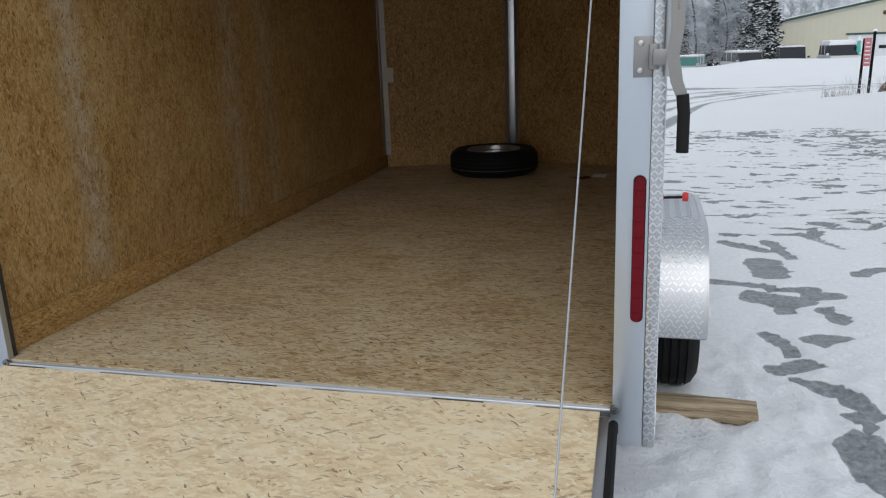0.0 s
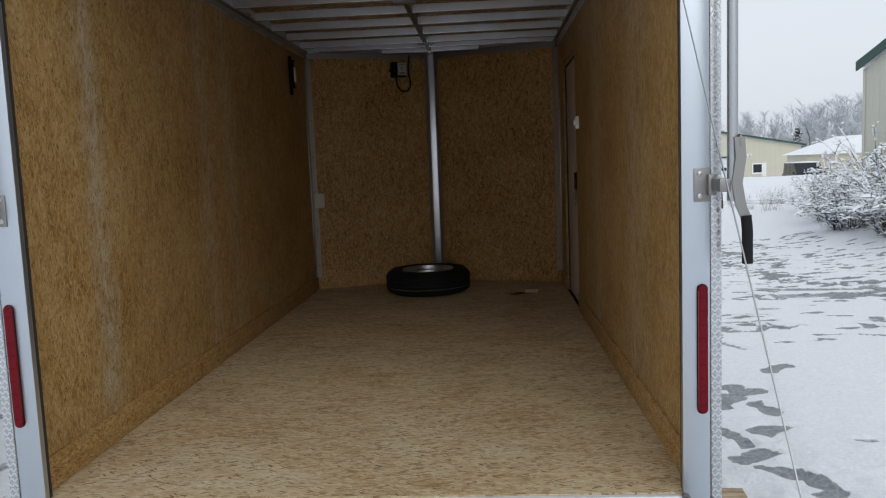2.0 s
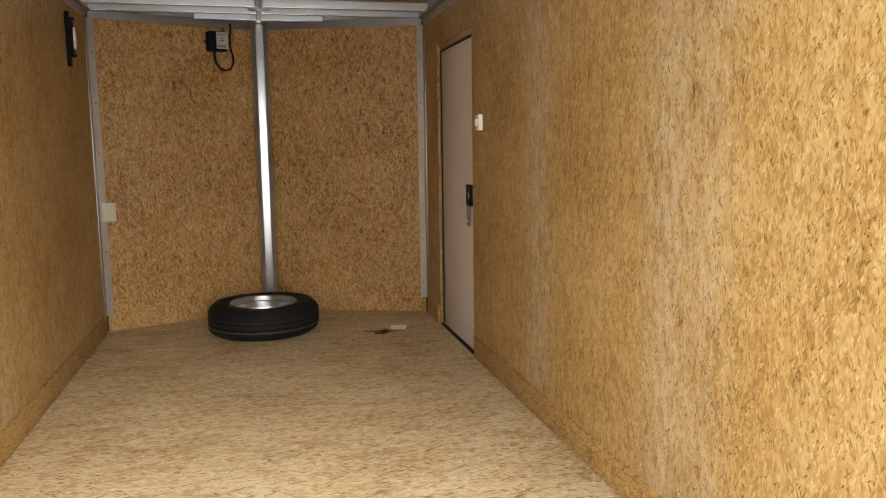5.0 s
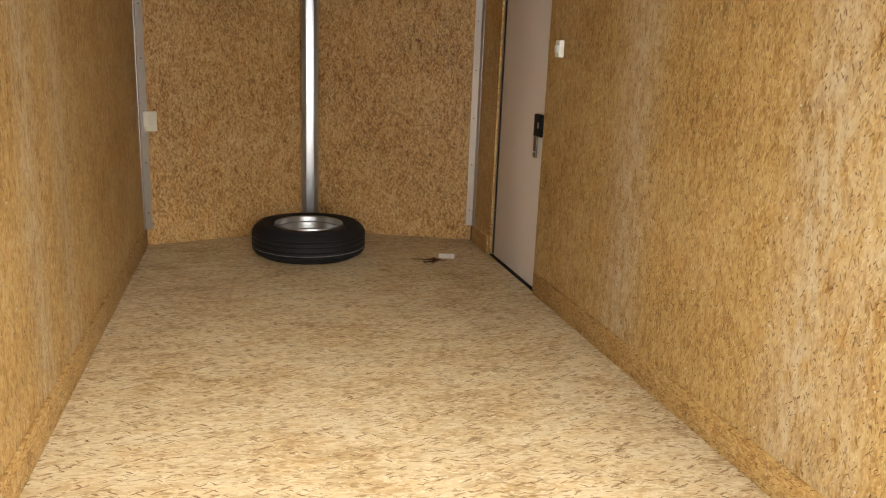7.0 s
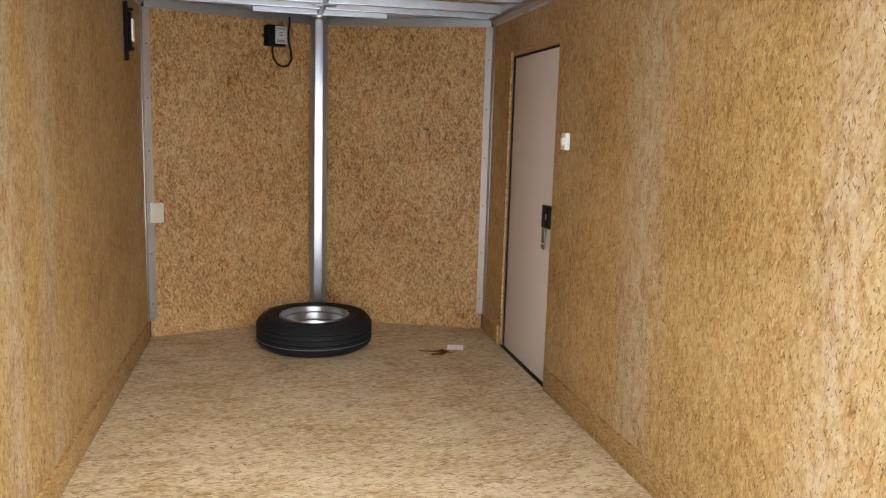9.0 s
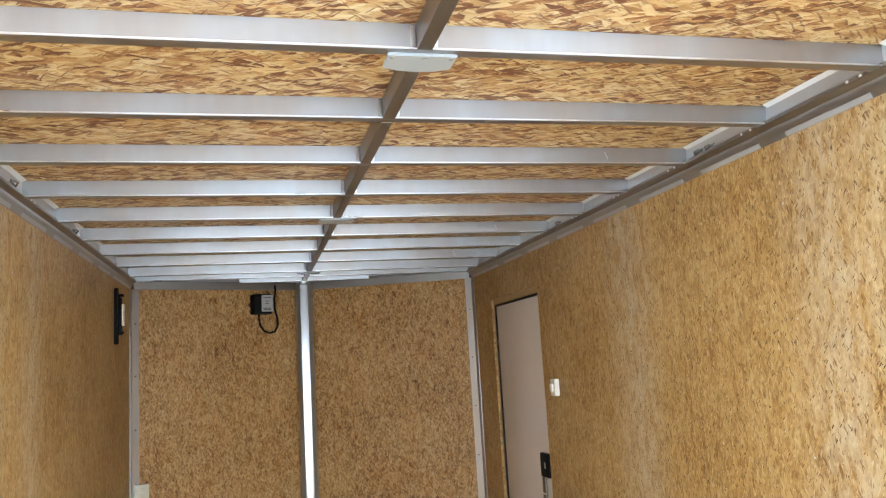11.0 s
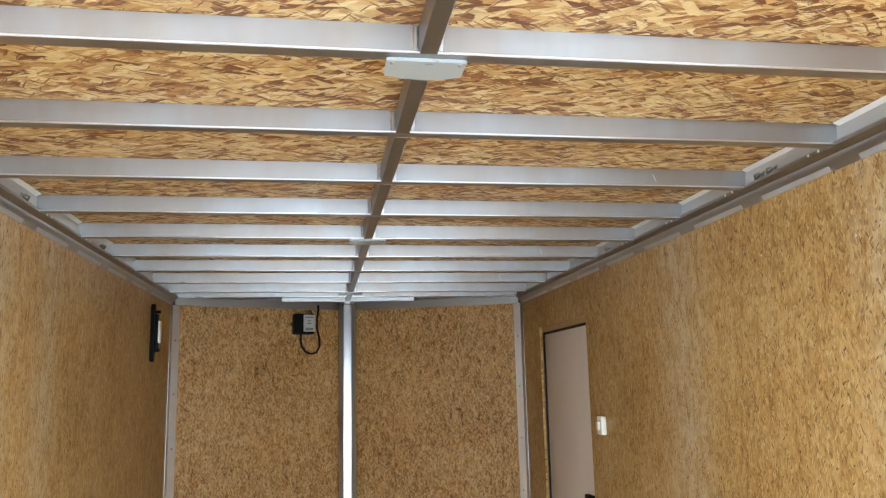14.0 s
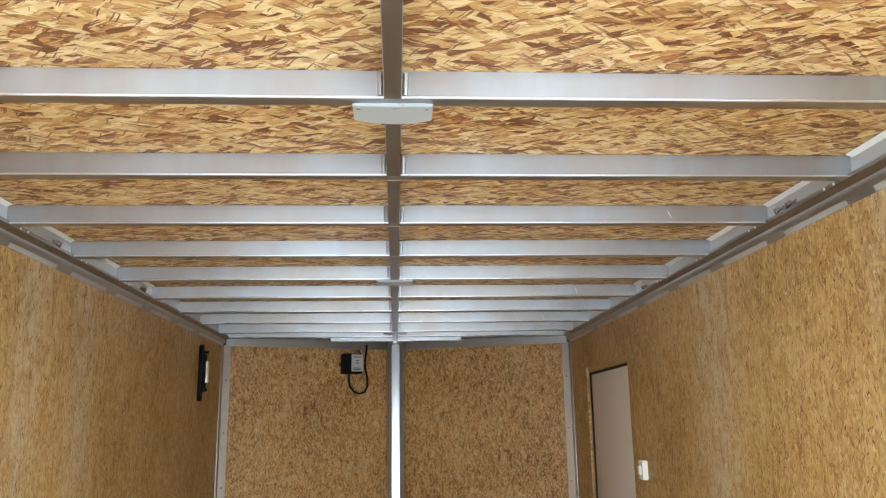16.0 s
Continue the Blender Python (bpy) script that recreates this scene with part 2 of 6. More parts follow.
def plain(name, base, rough=0.5, vary=0.15, scale=8.0, spec=0.5, relief=0.05):
    m, nt, bsdf = material(name)
    pos = position(nt)
    a = noise_tex(nt, pos, scale, 4.0, 0.6)
    b = noise_tex(nt, pos, scale * 14, 2.0)
    f = maths(nt, "ADD", maths(nt, "MULTIPLY", a.outputs[0], 0.7), maths(nt, "MULTIPLY", b.outputs[0], 0.3))
    nt.links.new(mix(nt, f, tuple(c * (1 - vary) for c in base), tuple(min(1, c * (1 + vary)) for c in base)), bsdf.inputs["Base Color"])
    nt.links.new(maths(nt, "MULTIPLY_ADD", a.outputs[0], 0.16, rough - 0.08), bsdf.inputs["Roughness"])
    bsdf.inputs["Specular IOR Level"].default_value = spec
    if relief:
        bump(nt, bsdf, b.outputs[0], relief, 0.003)
    return m


aluminium = metal("mill_aluminium", (0.74, 0.77, 0.81), 0.34, (0.15, 1, 1), 0.08)
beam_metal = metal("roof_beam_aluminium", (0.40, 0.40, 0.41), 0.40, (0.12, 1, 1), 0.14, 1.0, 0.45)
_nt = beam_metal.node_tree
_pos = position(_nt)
# smears in the metal colour, with reflected floor warmth and sky blue painted in
_smear_reflect = noise_tex(_nt, mapped(_nt, _pos, (3.2, 2.0, 0.8)), 1.0, 4.0, 0.6)
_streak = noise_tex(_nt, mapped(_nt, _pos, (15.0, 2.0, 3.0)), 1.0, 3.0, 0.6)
_both = maths(_nt, "ADD", maths(_nt, "MULTIPLY_ADD", _smear_reflect.outputs[0], 2.2, -0.85), maths(_nt, "MULTIPLY_ADD", _streak.outputs[0], 0.7, -0.35), clamp=True)
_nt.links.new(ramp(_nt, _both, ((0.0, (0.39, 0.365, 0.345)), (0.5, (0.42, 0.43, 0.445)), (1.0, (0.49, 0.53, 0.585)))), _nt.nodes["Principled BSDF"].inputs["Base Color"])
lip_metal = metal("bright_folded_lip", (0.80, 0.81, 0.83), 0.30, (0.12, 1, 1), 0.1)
latch_steel = metal("brown_tinted_steel", (0.20, 0.17, 0.14), 0.42)
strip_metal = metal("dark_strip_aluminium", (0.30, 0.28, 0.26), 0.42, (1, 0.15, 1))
rail_lit = metal("rail_lit_face", (0.52, 0.545, 0.575), 0.36, (1, 0.12, 1), 0.12, 0.5, 0.2)
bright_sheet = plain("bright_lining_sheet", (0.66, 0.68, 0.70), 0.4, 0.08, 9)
trim_base = metal("worn_tread_trim", (0.60, 0.61, 0.62), 0.28, (1, 1, 1), 0.2, 1.0, 0.4)
dark_gap = plain("dark_gap_fill", (0.035, 0.03, 0.026), 0.7, 0.4, 20)
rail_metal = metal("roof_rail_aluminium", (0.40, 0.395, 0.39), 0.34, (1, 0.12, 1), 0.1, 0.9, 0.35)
rim_metal = metal("steel_rim", (0.40, 0.41, 0.42), 0.34, (1, 1, 1), 0.06)
aluminium_dull = metal("dull_aluminium", (0.56, 0.56, 0.56), 0.36, (1, 1, 0.15))
jamb_skin = metal("satin_aluminium_sheet", (0.56, 0.61, 0.67), 0.34, (1, 1, 0.1), 0.06, 0.9, 0.12)
tread = metal("bright_tread_plate", (0.56, 0.57, 0.59), 0.36, (1, 1, 1), 0.1, 1.0, 0.25)
steel = metal("zinc_steel", (0.30, 0.295, 0.285), 0.40)
white_skin = plain("white_sheet", (0.80, 0.80, 0.80), 0.35, 0.04, 6)
door_face = plain("door_panel_beige", (0.70, 0.64, 0.59), 0.45, 0.05, 3)
rubber = plain("black_rubber", (0.010, 0.010, 0.011), 0.68, 0.4, 20, 0.22, 0.15)
black_plastic = plain("black_plastic", (0.006, 0.006, 0.007), 0.6, 0.3, 15, 0.10)
cream_plastic = plain("cream_plastic", (0.60, 0.56, 0.44), 0.4, 0.06, 10)
rod_metal = metal("galvanised_rod", (0.44, 0.46, 0.48), 0.40, (1, 1, 0.1))
white_plastic = plain("white_plastic", (0.78, 0.77, 0.72), 0.35, 0.05, 10)
lamp_plastic = plain("frosted_lamp_lens", (0.29, 0.315, 0.33), 0.30, 0.10, 20)
printed_label = plain("printed_label", (0.42, 0.42, 0.42), 0.5, 0.1, 30)
label_ink = plain("label_ink", (0.12, 0.12, 0.12), 0.6, 0.1, 10)
label_paper = plain("label_paper", (0.80, 0.80, 0.80), 0.5, 0.08, 30)
red_lens = plain("red_lens", (0.135, 0.003, 0.009), 0.22, 0.35, 30, 0.18, 0.0)
red_dark = plain("red_lens_shade", (0.095, 0.002, 0.006), 0.25, 0.3, 30, 0.15, 0.0)
red_paint = plain("red_rubber", (0.55, 0.03, 0.03), 0.4, 0.15, 20)
def lumber(name, light, dark, along):
    """Sawn timber with grain that runs along one axis and weathered streaks."""
    m, nt, bsdf = material(name)
    pos = position(nt)
    sc = [46.0] * 3
    sc["xyz".index(along)] = 2.2
    g = noise_tex(nt, mapped(nt, pos, sc), 1.0, 5.0, 0.65)
    fine = noise_tex(nt, mapped(nt, pos, [v * 5 for v in sc]), 1.0, 2.0)
    big = noise_tex(nt, pos, 7.0, 3.0)
    f = maths(nt, "ADD", maths(nt, "MULTIPLY_ADD", g.outputs[0], 2.2, -0.75), maths(nt, "MULTIPLY_ADD", fine.outputs[0], 0.5, -0.25))
    f = maths(nt, "ADD", f, maths(nt, "MULTIPLY_ADD", big.outputs[0], 0.5, -0.25))
    nt.links.new(ramp(nt, f, ((0.0, dark), (0.45, tuple((a + b) / 2 for a, b in zip(light, dark))), (1.0, light))), bsdf.inputs["Base Color"])
    bsdf.inputs["Roughness"].default_value = 0.8
    bump(nt, bsdf, f, 0.5, 0.004)
    return m


raw_wood = lumber("weathered_lumber", (0.62, 0.51, 0.34), (0.19, 0.135, 0.08), "x")
reveal_wood = plain("plywood_edge", (0.40, 0.27, 0.13), 0.7, 0.3, 14, 0.3, 0.2)
leaf_brown = plain("dead_leaf", (0.17, 0.062, 0.026), 0.7, 0.5, 60, 0.3, 0.2)
slate_paint = plain("charcoal_trailer_paint", (0.035, 0.042, 0.052), 0.3, 0.12, 2, 0.5, 0.0)
green_trim = plain("green_trim", (0.025, 0.07, 0.055), 0.45, 0.15, 4)
siding_cream = plain("cream_steel_siding", (0.57, 0.545, 0.44), 0.5, 0.06, 1.5, 0.4, 0.02)
siding_sage = plain("sage_steel_siding", (0.53, 0.53, 0.46), 0.45, 0.05, 1.5, 0.4, 0.02)
door_white = plain("white_overhead_door", (0.68, 0.70, 0.73), 0.5, 0.05, 2)
dark_glass, _nt, _b = material("dark_window_glass")
_b.inputs["Base Color"].default_value = (0.012, 0.015, 0.02, 1)
_b.inputs["Roughness"].default_value = 0.06
bark_dark = plain("dark_bark", (0.055, 0.045, 0.04), 0.9, 0.4, 12, 0.2, 0.4)
twig_frost = plain("frosted_twigs", (0.56, 0.585, 0.615), 0.9, 0.4, 1.2, 0.2, 0.0)
teal_glass, _nt2, _b2 = material("green_tinted_glass")
_b2.inputs["Base Color"].default_value = (0.05, 0.17, 0.15, 1)
_b2.inputs["Roughness"].default_value = 0.1
needles = plain("dark_needles", (0.030, 0.038, 0.036), 0.9, 0.5, 2.0, 0.2, 0.0)
clump_snow = plain("clinging_snow", (0.86, 0.88, 0.91), 0.9, 0.06, 8, 0.2, 0.3)
weed = plain("dry_weed", (0.28, 0.26, 0.23), 0.9, 0.5, 6, 0.2, 0.0)
stump_wood = plain("rotten_stump", (0.10, 0.065, 0.042), 0.9, 0.6, 9, 0.2, 0.6)
sign_red = plain("sign_red", (0.50, 0.17, 0.19), 0.5, 0.1, 6)
sign_white = plain("sign_white", (0.8, 0.8, 0.8), 0.5, 0.05, 6)
teal = plain("teal_marker", (0.06, 0.42, 0.36), 0.5, 0.15, 6)
car_dark = plain("dark_car_paint", (0.03, 0.034, 0.04), 0.25, 0.1, 3)
car_silver = plain("silver_car_paint", (0.45, 0.46, 0.47), 0.3, 0.08, 3)
car_white = plain("white_car_paint", (0.78, 0.78, 0.78), 0.3, 0.05, 3)

# snow with wet slush; the mesh carries how trodden it is
snow, _nt, _b = material("snow_ground")
_pos = position(_nt)
_wet = _nt.nodes.new("ShaderNodeAttribute")
_wet.attribute_name = "trodden"
_n1 = noise_tex(_nt, _pos, 9.0, 5.0, 0.65)
_n2 = noise_tex(_nt, _pos, 0.5, 3.0)
_n3 = noise_tex(_nt, _pos, 90.0, 3.0)
_f = maths(_nt, "ADD", _wet.outputs["Fac"], maths(_nt, "MULTIPLY_ADD", _n1.outputs[0], 0.7, -0.35))
_slush = maths(_nt, "MULTIPLY_ADD", _f, 6.0, -2.6, clamp=True)
_n4 = noise_tex(_nt, _pos, 34.0, 5.0, 0.7)
_dry = mix(_nt, _n2.outputs[0], (0.86, 0.885, 0.92), (0.93, 0.94, 0.955))
_dry = mix(_nt, maths(_nt, "MULTIPLY_ADD", _n4.outputs[0], 2.6, -0.95, clamp=True), mix(_nt, 1.0, _dry, (0.86, 0.865, 0.88), "MULTIPLY"), _dry)
_slush_col = mix(_nt, maths(_nt, "MULTIPLY_ADD", _n4.outputs[0], 2.4, -0.75, clamp=True), (0.075, 0.082, 0.09), (0.36, 0.385, 0.41))
_nt.links.new(mix(_nt, maths(_nt, "MULTIPLY", _slush, 0.9), _dry, _slush_col), _b.inputs["Base Color"])
_nt.links.new(maths(_nt, "MULTIPLY_ADD", _slush, -0.45, 0.85), _b.inputs["Roughness"])
_b.inputs["Specular IOR Level"].default_value = 0.3
bump(_nt, _b, maths(_nt, "ADD", maths(_nt, "MULTIPLY", _n1.outputs[0], 0.6), maths(_nt, "ADD", maths(_nt, "MULTIPLY", _n3.outputs[0], 0.3), maths(_nt, "MULTIPLY", _n4.outputs[0], 0.8))), 0.7, 0.03)


# ---------------------------------------------------------------- mesh helpers
BASE = {}


def thing(name, base=(0, 0, 0), label="", category="", group="", kind=""):
    ob = new(name)
    ob.empty_display_size = 0.1
    ob.location = base
    BASE[ob] = Vector(base)
    return tagged(ob, label, category, group, kind)


def finish(bm, mat, name, sharp=32):
    me = bpy.data.meshes.new(name)
    bmesh.ops.recalc_face_normals(bm, faces=bm.faces)
    bm.to_mesh(me)
    bm.free()
    me.materials.append(mat)
    me.polygons.foreach_set("use_smooth", [True] * len(me.polygons))
    me.set_sharp_from_angle(angle=radians(sharp))
    return me


def part(name, bm, mat, parent, label=""):
    base = BASE[parent]
    bmesh.ops.translate(bm, verts=bm.verts, vec=-base)
    ob = new(name, finish(bm, mat, name))
    ob.parent = parent
    BASE[ob] = base
    return tagged(ob, label)


def solid(name, bm, mat, label="", category="", group="", kind="", base=None):
    """A thing that is one mesh."""
    if base is None:
        lo = [min(v.co[i] for v in bm.verts) for i in range(3)]
        hi = [max(v.co[i] for v in bm.verts) for i in range(3)]
        base = ((lo[0] + hi[0]) / 2, (lo[1] + hi[1]) / 2, lo[2])
    bmesh.ops.translate(bm, verts=bm.verts, vec=-Vector(base))
    ob = new(name, finish(bm, mat, name))
    ob.location = base
    BASE[ob] = Vector(base)
    return tagged(ob, label, category, group, kind)


def box(x0, x1, y0, y1, z0, z1, bevel=0.0, bm=None, turn=None):
    bm = bm or bmesh.new()
    c = Vector(((x0 + x1) / 2, (y0 + y1) / 2, (z0 + z1) / 2))
    m = Matrix.Translation(c)
    if turn:
        m = m @ turn
    m = m @ Matrix.Diagonal((abs(x1 - x0), abs(y1 - y0), abs(z1 - z0), 1))
    made = bmesh.ops.create_cube(bm, size=1, matrix=m)["verts"]
    if bevel:
        edges = list({e for v in made for e in v.link_edges})
        bmesh.ops.bevel(bm, geom=edges, offset=bevel, segments=2, profile=0.6, affect="EDGES")
    return bm


def prism(poly, a, b, axis="y", bm=None):
    """A polygon in the two other axes (in the order x, y, z), drawn out along an axis from a to b."""
    bm = bm or bmesh.new()
    i = "xyz".index(axis)

    def put(p, d):
        q = list(p)
        q.insert(i, d)
        return bm.verts.new(q)
    one, two = [put(p, a) for p in poly], [put(p, b) for p in poly]
    n = len(poly)
    bm.faces.new(one)
    bm.faces.new(two[::-1])
    for k in range(n):
        bm.faces.new((one[k], two[k], two[(k + 1) % n], one[(k + 1) % n]))
    return bm


def tube(points, r, n=10, bm=None, taper=None):
    bm = bm or bmesh.new()
    pts = [Vector(p) for p in points]
    rings = []
    side = None
    for k, p in enumerate(pts):
        d = (pts[min(k + 1, len(pts) - 1)] - pts[max(k - 1, 0)]).normalized()
        if side is None:
            side = d.orthogonal().normalized()
        side = (side - d * side.dot(d)).normalized()
        up = d.cross(side)
        rad = r if taper is None else r + (taper - r) * k / (len(pts) - 1)
        rings.append([bm.verts.new(p + rad * (math.cos(a) * side + math.sin(a) * up)) for a in (2 * math.pi * j / n for j in range(n))])
    for a, b in zip(rings, rings[1:]):
        for j in range(n):
            bm.faces.new((a[j], a[(j + 1) % n], b[(j + 1) % n], b[j]))
    bm.faces.new(rings[0][::-1])
    bm.faces.new(rings[-1])
    return bm


def lathe(profile, n=48, m=None, bm=None, closed=True):
    """Turns (radius, height) points about z, then lays the result by m."""
    bm = bm or bmesh.new()
    m = m or Matrix()
    rings = [[bm.verts.new(m @ Vector((r * math.cos(a), r * math.sin(a), h))) for a in (2 * math.pi * j / n for j in range(n))] for r, h in profile]
    pairs = list(zip(rings, rings[1:])) + ([(rings[-1], rings[0])] if closed else [])
    for a, b in pairs:
        for j in range(n):
            bm.faces.new((a[j], a[(j + 1) % n], b[(j + 1) % n], b[j]))
    return bm


def screw_heads(places, axis, r=0.006, bm=None):
    """Domed screw heads whose faces look along axis."""
    bm = bm or bmesh.new()
    turn = Vector(axis).to_track_quat("Z", "Y").to_matrix().to_4x4()
    for p in places:
        lathe([(r, 0), (r * 0.85, r * 0.35), (r * 0.3, r * 0.5), (0.0004, r * 0.5)], 8, Matrix.Translation(p) @ turn, bm, closed=False)
    return bm


def heads(parent, name, places, axis, r, mat):
    """Screw heads as parts of their own."""
    for p in places:
        part(name, screw_heads([p], axis, r), mat, parent)


# ---------------------------------------------------------------- ground
W = 1.02              # half the inner width of the cargo trailer
NOSE_Y, APEX_Y = 4.11, 4.52
TOP = 1.99            # underside of the roof sheets
SLOPE = 0.0187

# wet patches where the snow is trodden through: from x, y to x, y and half the width
PUDDLES = [(1.66, 4.23, 1.94, 3.96, 0.066), (1.98, 4.27, 2.08, 3.79, 0.055), (1.87, 3.62, 1.87, 3.31, 0.132), (1.52, 3.09, 1.83, 3.01, 0.061), (1.73, 2.79, 1.94, 2.72, 0.121), (1.83, 2.62, 1.84, 2.53, 0.077),
           (1.86, 2.94, 2.09, 3.01, 0.061), (2.06, 2.86, 2.16, 2.86, 0.088), (2.05, 2.59, 2.1, 2.41, 0.061), (1.92, 2.06, 2.03, 2.1, 0.077), (1.7, 2.09, 1.77, 1.86, 0.055), (1.67, 1.65, 1.83, 1.72, 0.066),
           (1.75, 1.51, 1.88, 1.42, 0.049), (1.88, 1.42, 1.98, 1.22, 0.061), (1.89, 1.17, 1.93, 1.08, 0.039), (1.87, 0.92, 1.94, 0.6, 0.11), (2.43, 3.39, 2.58, 3.52, 0.066), (3.01, 2.57, 2.94, 2.33, 0.066)]
# the short patch at x 2.36 greys in a snow lump's shadow
SLUSH = [(3.22, 3.13, 3.4, 3.23, 0.07), (2.34, 4.45, 2.48, 4.12, 0.05), (2.36, 1.88, 2.46, 1.88, 0.03), (-2.36, 1.3, -2.3, 1.85, 0.05), (-2.08, 0.8, -2.03, 1.3, 0.05), (-3.12, 2.3, -3.24, 3.2, 0.06),
         (-2.6, 0.6, -2.5, 1.1, 0.04)]
FOLD = 15.9


def spread(*runs, far=900, grow=1.2):
    """Grid lines: even within each run (from, to, step), then ever wider to both sides."""
    out = []
    for lo, hi, step in runs:
        out += list(np.arange(lo, hi - 1e-6, step))
    d, a = runs[-1][2], runs[-1][1]
    while a < far:
        out.append(a)
        d *= grow
        a += d
    d, a = runs[0][2], runs[0][0]
    while a > -far:
        d *= grow
        a -= d
        out.insert(0, a)
    return np.array(out)


def land(x, y):
    """Height of the ground: it falls gently ahead, with a ploughed bank across the far side of the yard."""
    yy = np.clip(y, -40, 110)
    z = -0.515 - SLOPE * yy
    wav = 0.10 * np.sin(x * 0.35 + 1.0) + 0.07 * np.sin(x * 0.9 + 0.4)
    bank = np.exp(-((y - 49.7 - 1.5 * np.sin(x * 0.13)) / 6.5) ** 2) * (0.42 + 0.47 / (1 + np.exp(-(np.clip(x, -50, 50) - 5.9) * 1.1)) - 0.012 * np.clip(x - 10, 0, 20) + 0.5 * wav)
    bank *= 1 / (1 + np.exp(-np.clip((x + 4) * 1.2, -60, 60)))
    verge = 0.16 * np.exp(-((y - 20.0 + 0.1 * x) / 2.6) ** 2) / (1 + np.exp(-np.clip((x - 2.5) * 1.5, -60, 60)))
    shoulder = 0.35 / (1 + np.exp(-np.clip((x - 6.55) * 2.2, -60, 60))) / (1 + np.exp(-np.clip((y - 7.6) * 1.5, -60, 60))) * np.exp(-np.maximum(y - 17, 0) ** 2 / 30)
    dip = 0.42 / (1 + np.exp(-np.clip((y - 55.6) * 1.1, -60, 60)))
    return z + bank + verge + shoulder - dip


def lumps(X, Y, size, seed):
    """Smooth random lumps of about that size, from 0 to 1."""
    g = np.random.default_rng(seed).random((97, 97))
    u, v = X / size, Y / size
    i, j = np.floor(u).astype(int), np.floor(v).astype(int)
    fu, fv = u - i, v - j
    fu, fv = fu * fu * (3 - 2 * fu), fv * fv * (3 - 2 * fv)
    a, b = g[i % 97, j % 97], g[(i + 1) % 97, j % 97]
    c, d = g[i % 97, (j + 1) % 97], g[(i + 1) % 97, (j + 1) % 97]
    return (a * (1 - fu) + b * fu) * (1 - fv) + (c * (1 - fu) + d * fu) * fv


def make_ground():
    xs = spread((-4.2, 1.1, 0.06), (1.1, 6.4, 0.028), (6.4, 14.0, 0.11))
    ys = spread((-0.6, 10.0, 0.032), (10.0, 14.0, 0.045), (14.0, 34.0, 0.13))
    X, Y = np.meshgrid(xs, ys)
    Z = land(X, Y)
    wet = np.zeros_like(X)
    rng = np.random.default_rng(7)

    def blot(cx, cy, rx, ry, turn, deep, weight):
        nonlocal Z
        i = np.where((xs > cx - 0.8) & (xs < cx + 0.8))[0]
        j = np.where((ys > cy - 0.8) & (ys < cy + 0.8))[0]
        if not len(i) or not len(j):
            return
        sl = np.ix_(j, i)
        dx, dy = X[sl] - cx, Y[sl] - cy
        c, s = math.cos(turn), math.sin(turn)
        u, v = (dx * c + dy * s) / rx, (-dx * s + dy * c) / ry
        ang = np.arctan2(v, u)
        rr = np.sqrt(u * u + v * v) * (1 + 0.10 * np.sin(3 * ang + cx * 9) + 0.08 * np.sin(5 * ang + cy * 7))
        f = 1 / (1 + np.exp(np.clip((rr - 1) * 9, -50, 50)))
        Z[sl] -= f * deep
        Z[sl] += deep * 0.35 * np.exp(-((rr - 1.25) / 0.22) ** 2)
        wet[sl] = np.maximum(wet[sl], f * weight)
    ragged = 0.75 * (lumps(X, Y, 0.085, 4) - 0.5) + 0.55 * (lumps(X, Y, 0.04, 5) - 0.5)
    for (xa, ya, xb, yb, w), weight in [(p, 1.0) for p in PUDDLES] + [(p, 0.62) for p in SLUSH]:
        i = np.where((xs > min(xa, xb) - 0.5) & (xs < max(xa, xb) + 0.5))[0]
        j = np.where((ys > min(ya, yb) - 0.5) & (ys < max(ya, yb) + 0.5))[0]
        sl = np.ix_(j, i)
        L2 = (xb - xa) ** 2 + (yb - ya) ** 2
        u = np.clip(((X[sl] - xa) * (xb - xa) + (Y[sl] - ya) * (yb - ya)) / L2, 0, 1)
        rr = np.hypot(X[sl] - xa - u * (xb - xa), Y[sl] - ya - u * (yb - ya)) / w + ragged[sl] * min(1.0, 0.07 / w)
        f = 1 / (1 + np.exp(np.clip((rr - 1) * 9, -50, 50)))
        Z[sl] -= f * 0.018
        wet[sl] = np.maximum(wet[sl], f * weight)
    # scattered footprints and scuffs over the yard, and the beaten way past the shrubs
    # their grey also paints in the shade of the print edges
    for k in range(800):
        cx, cy = rng.uniform(1.3, 6.6), 4.0 + 9.4 * rng.random() ** 0.9
        if cy < 4.2 + 0.25 * abs(cx - 2.6) or cx > 4.4 + 0.28 * abs(cy - 5.5) + 0.8:
            continue
        blot(cx, cy, rng.uniform(0.07, 0.20), rng.uniform(0.030, 0.070), rng.normal(-0.05, 0.25), rng.uniform(0.012, 0.03), rng.uniform(0.65, 1.15))
    for k in range(170):
        t = rng.random()
        cy = 13.6 - 7.8 * t
        cx = 4.35 + 0.9 * max(t - 0.72, 0) / 0.28 + rng.normal(0, 0.22 + 0.22 * t)
        blot(cx, cy, rng.uniform(0.10, 0.24), rng.uniform(0.04, 0.09), rng.normal(-0.05, 0.25), rng.uniform(0.012, 0.03), rng.uniform(0.65, 1.05))
    for k in range(60):
        blot(rng.uniform(1.4, 4.8), 12.4 + rng.normal(0, 0.5) + 0.15 * rng.uniform(-1, 1), rng.uniform(0.12, 0.28), rng.uniform(0.05, 0.10), rng.normal(0, 0.2), 0.02, rng.uniform(0.6, 1.0))
    # slushy wheel tracks: along the road, past the shrubs and beside the neighbour trailer
    def track(d, width, weight):
        nonlocal wet
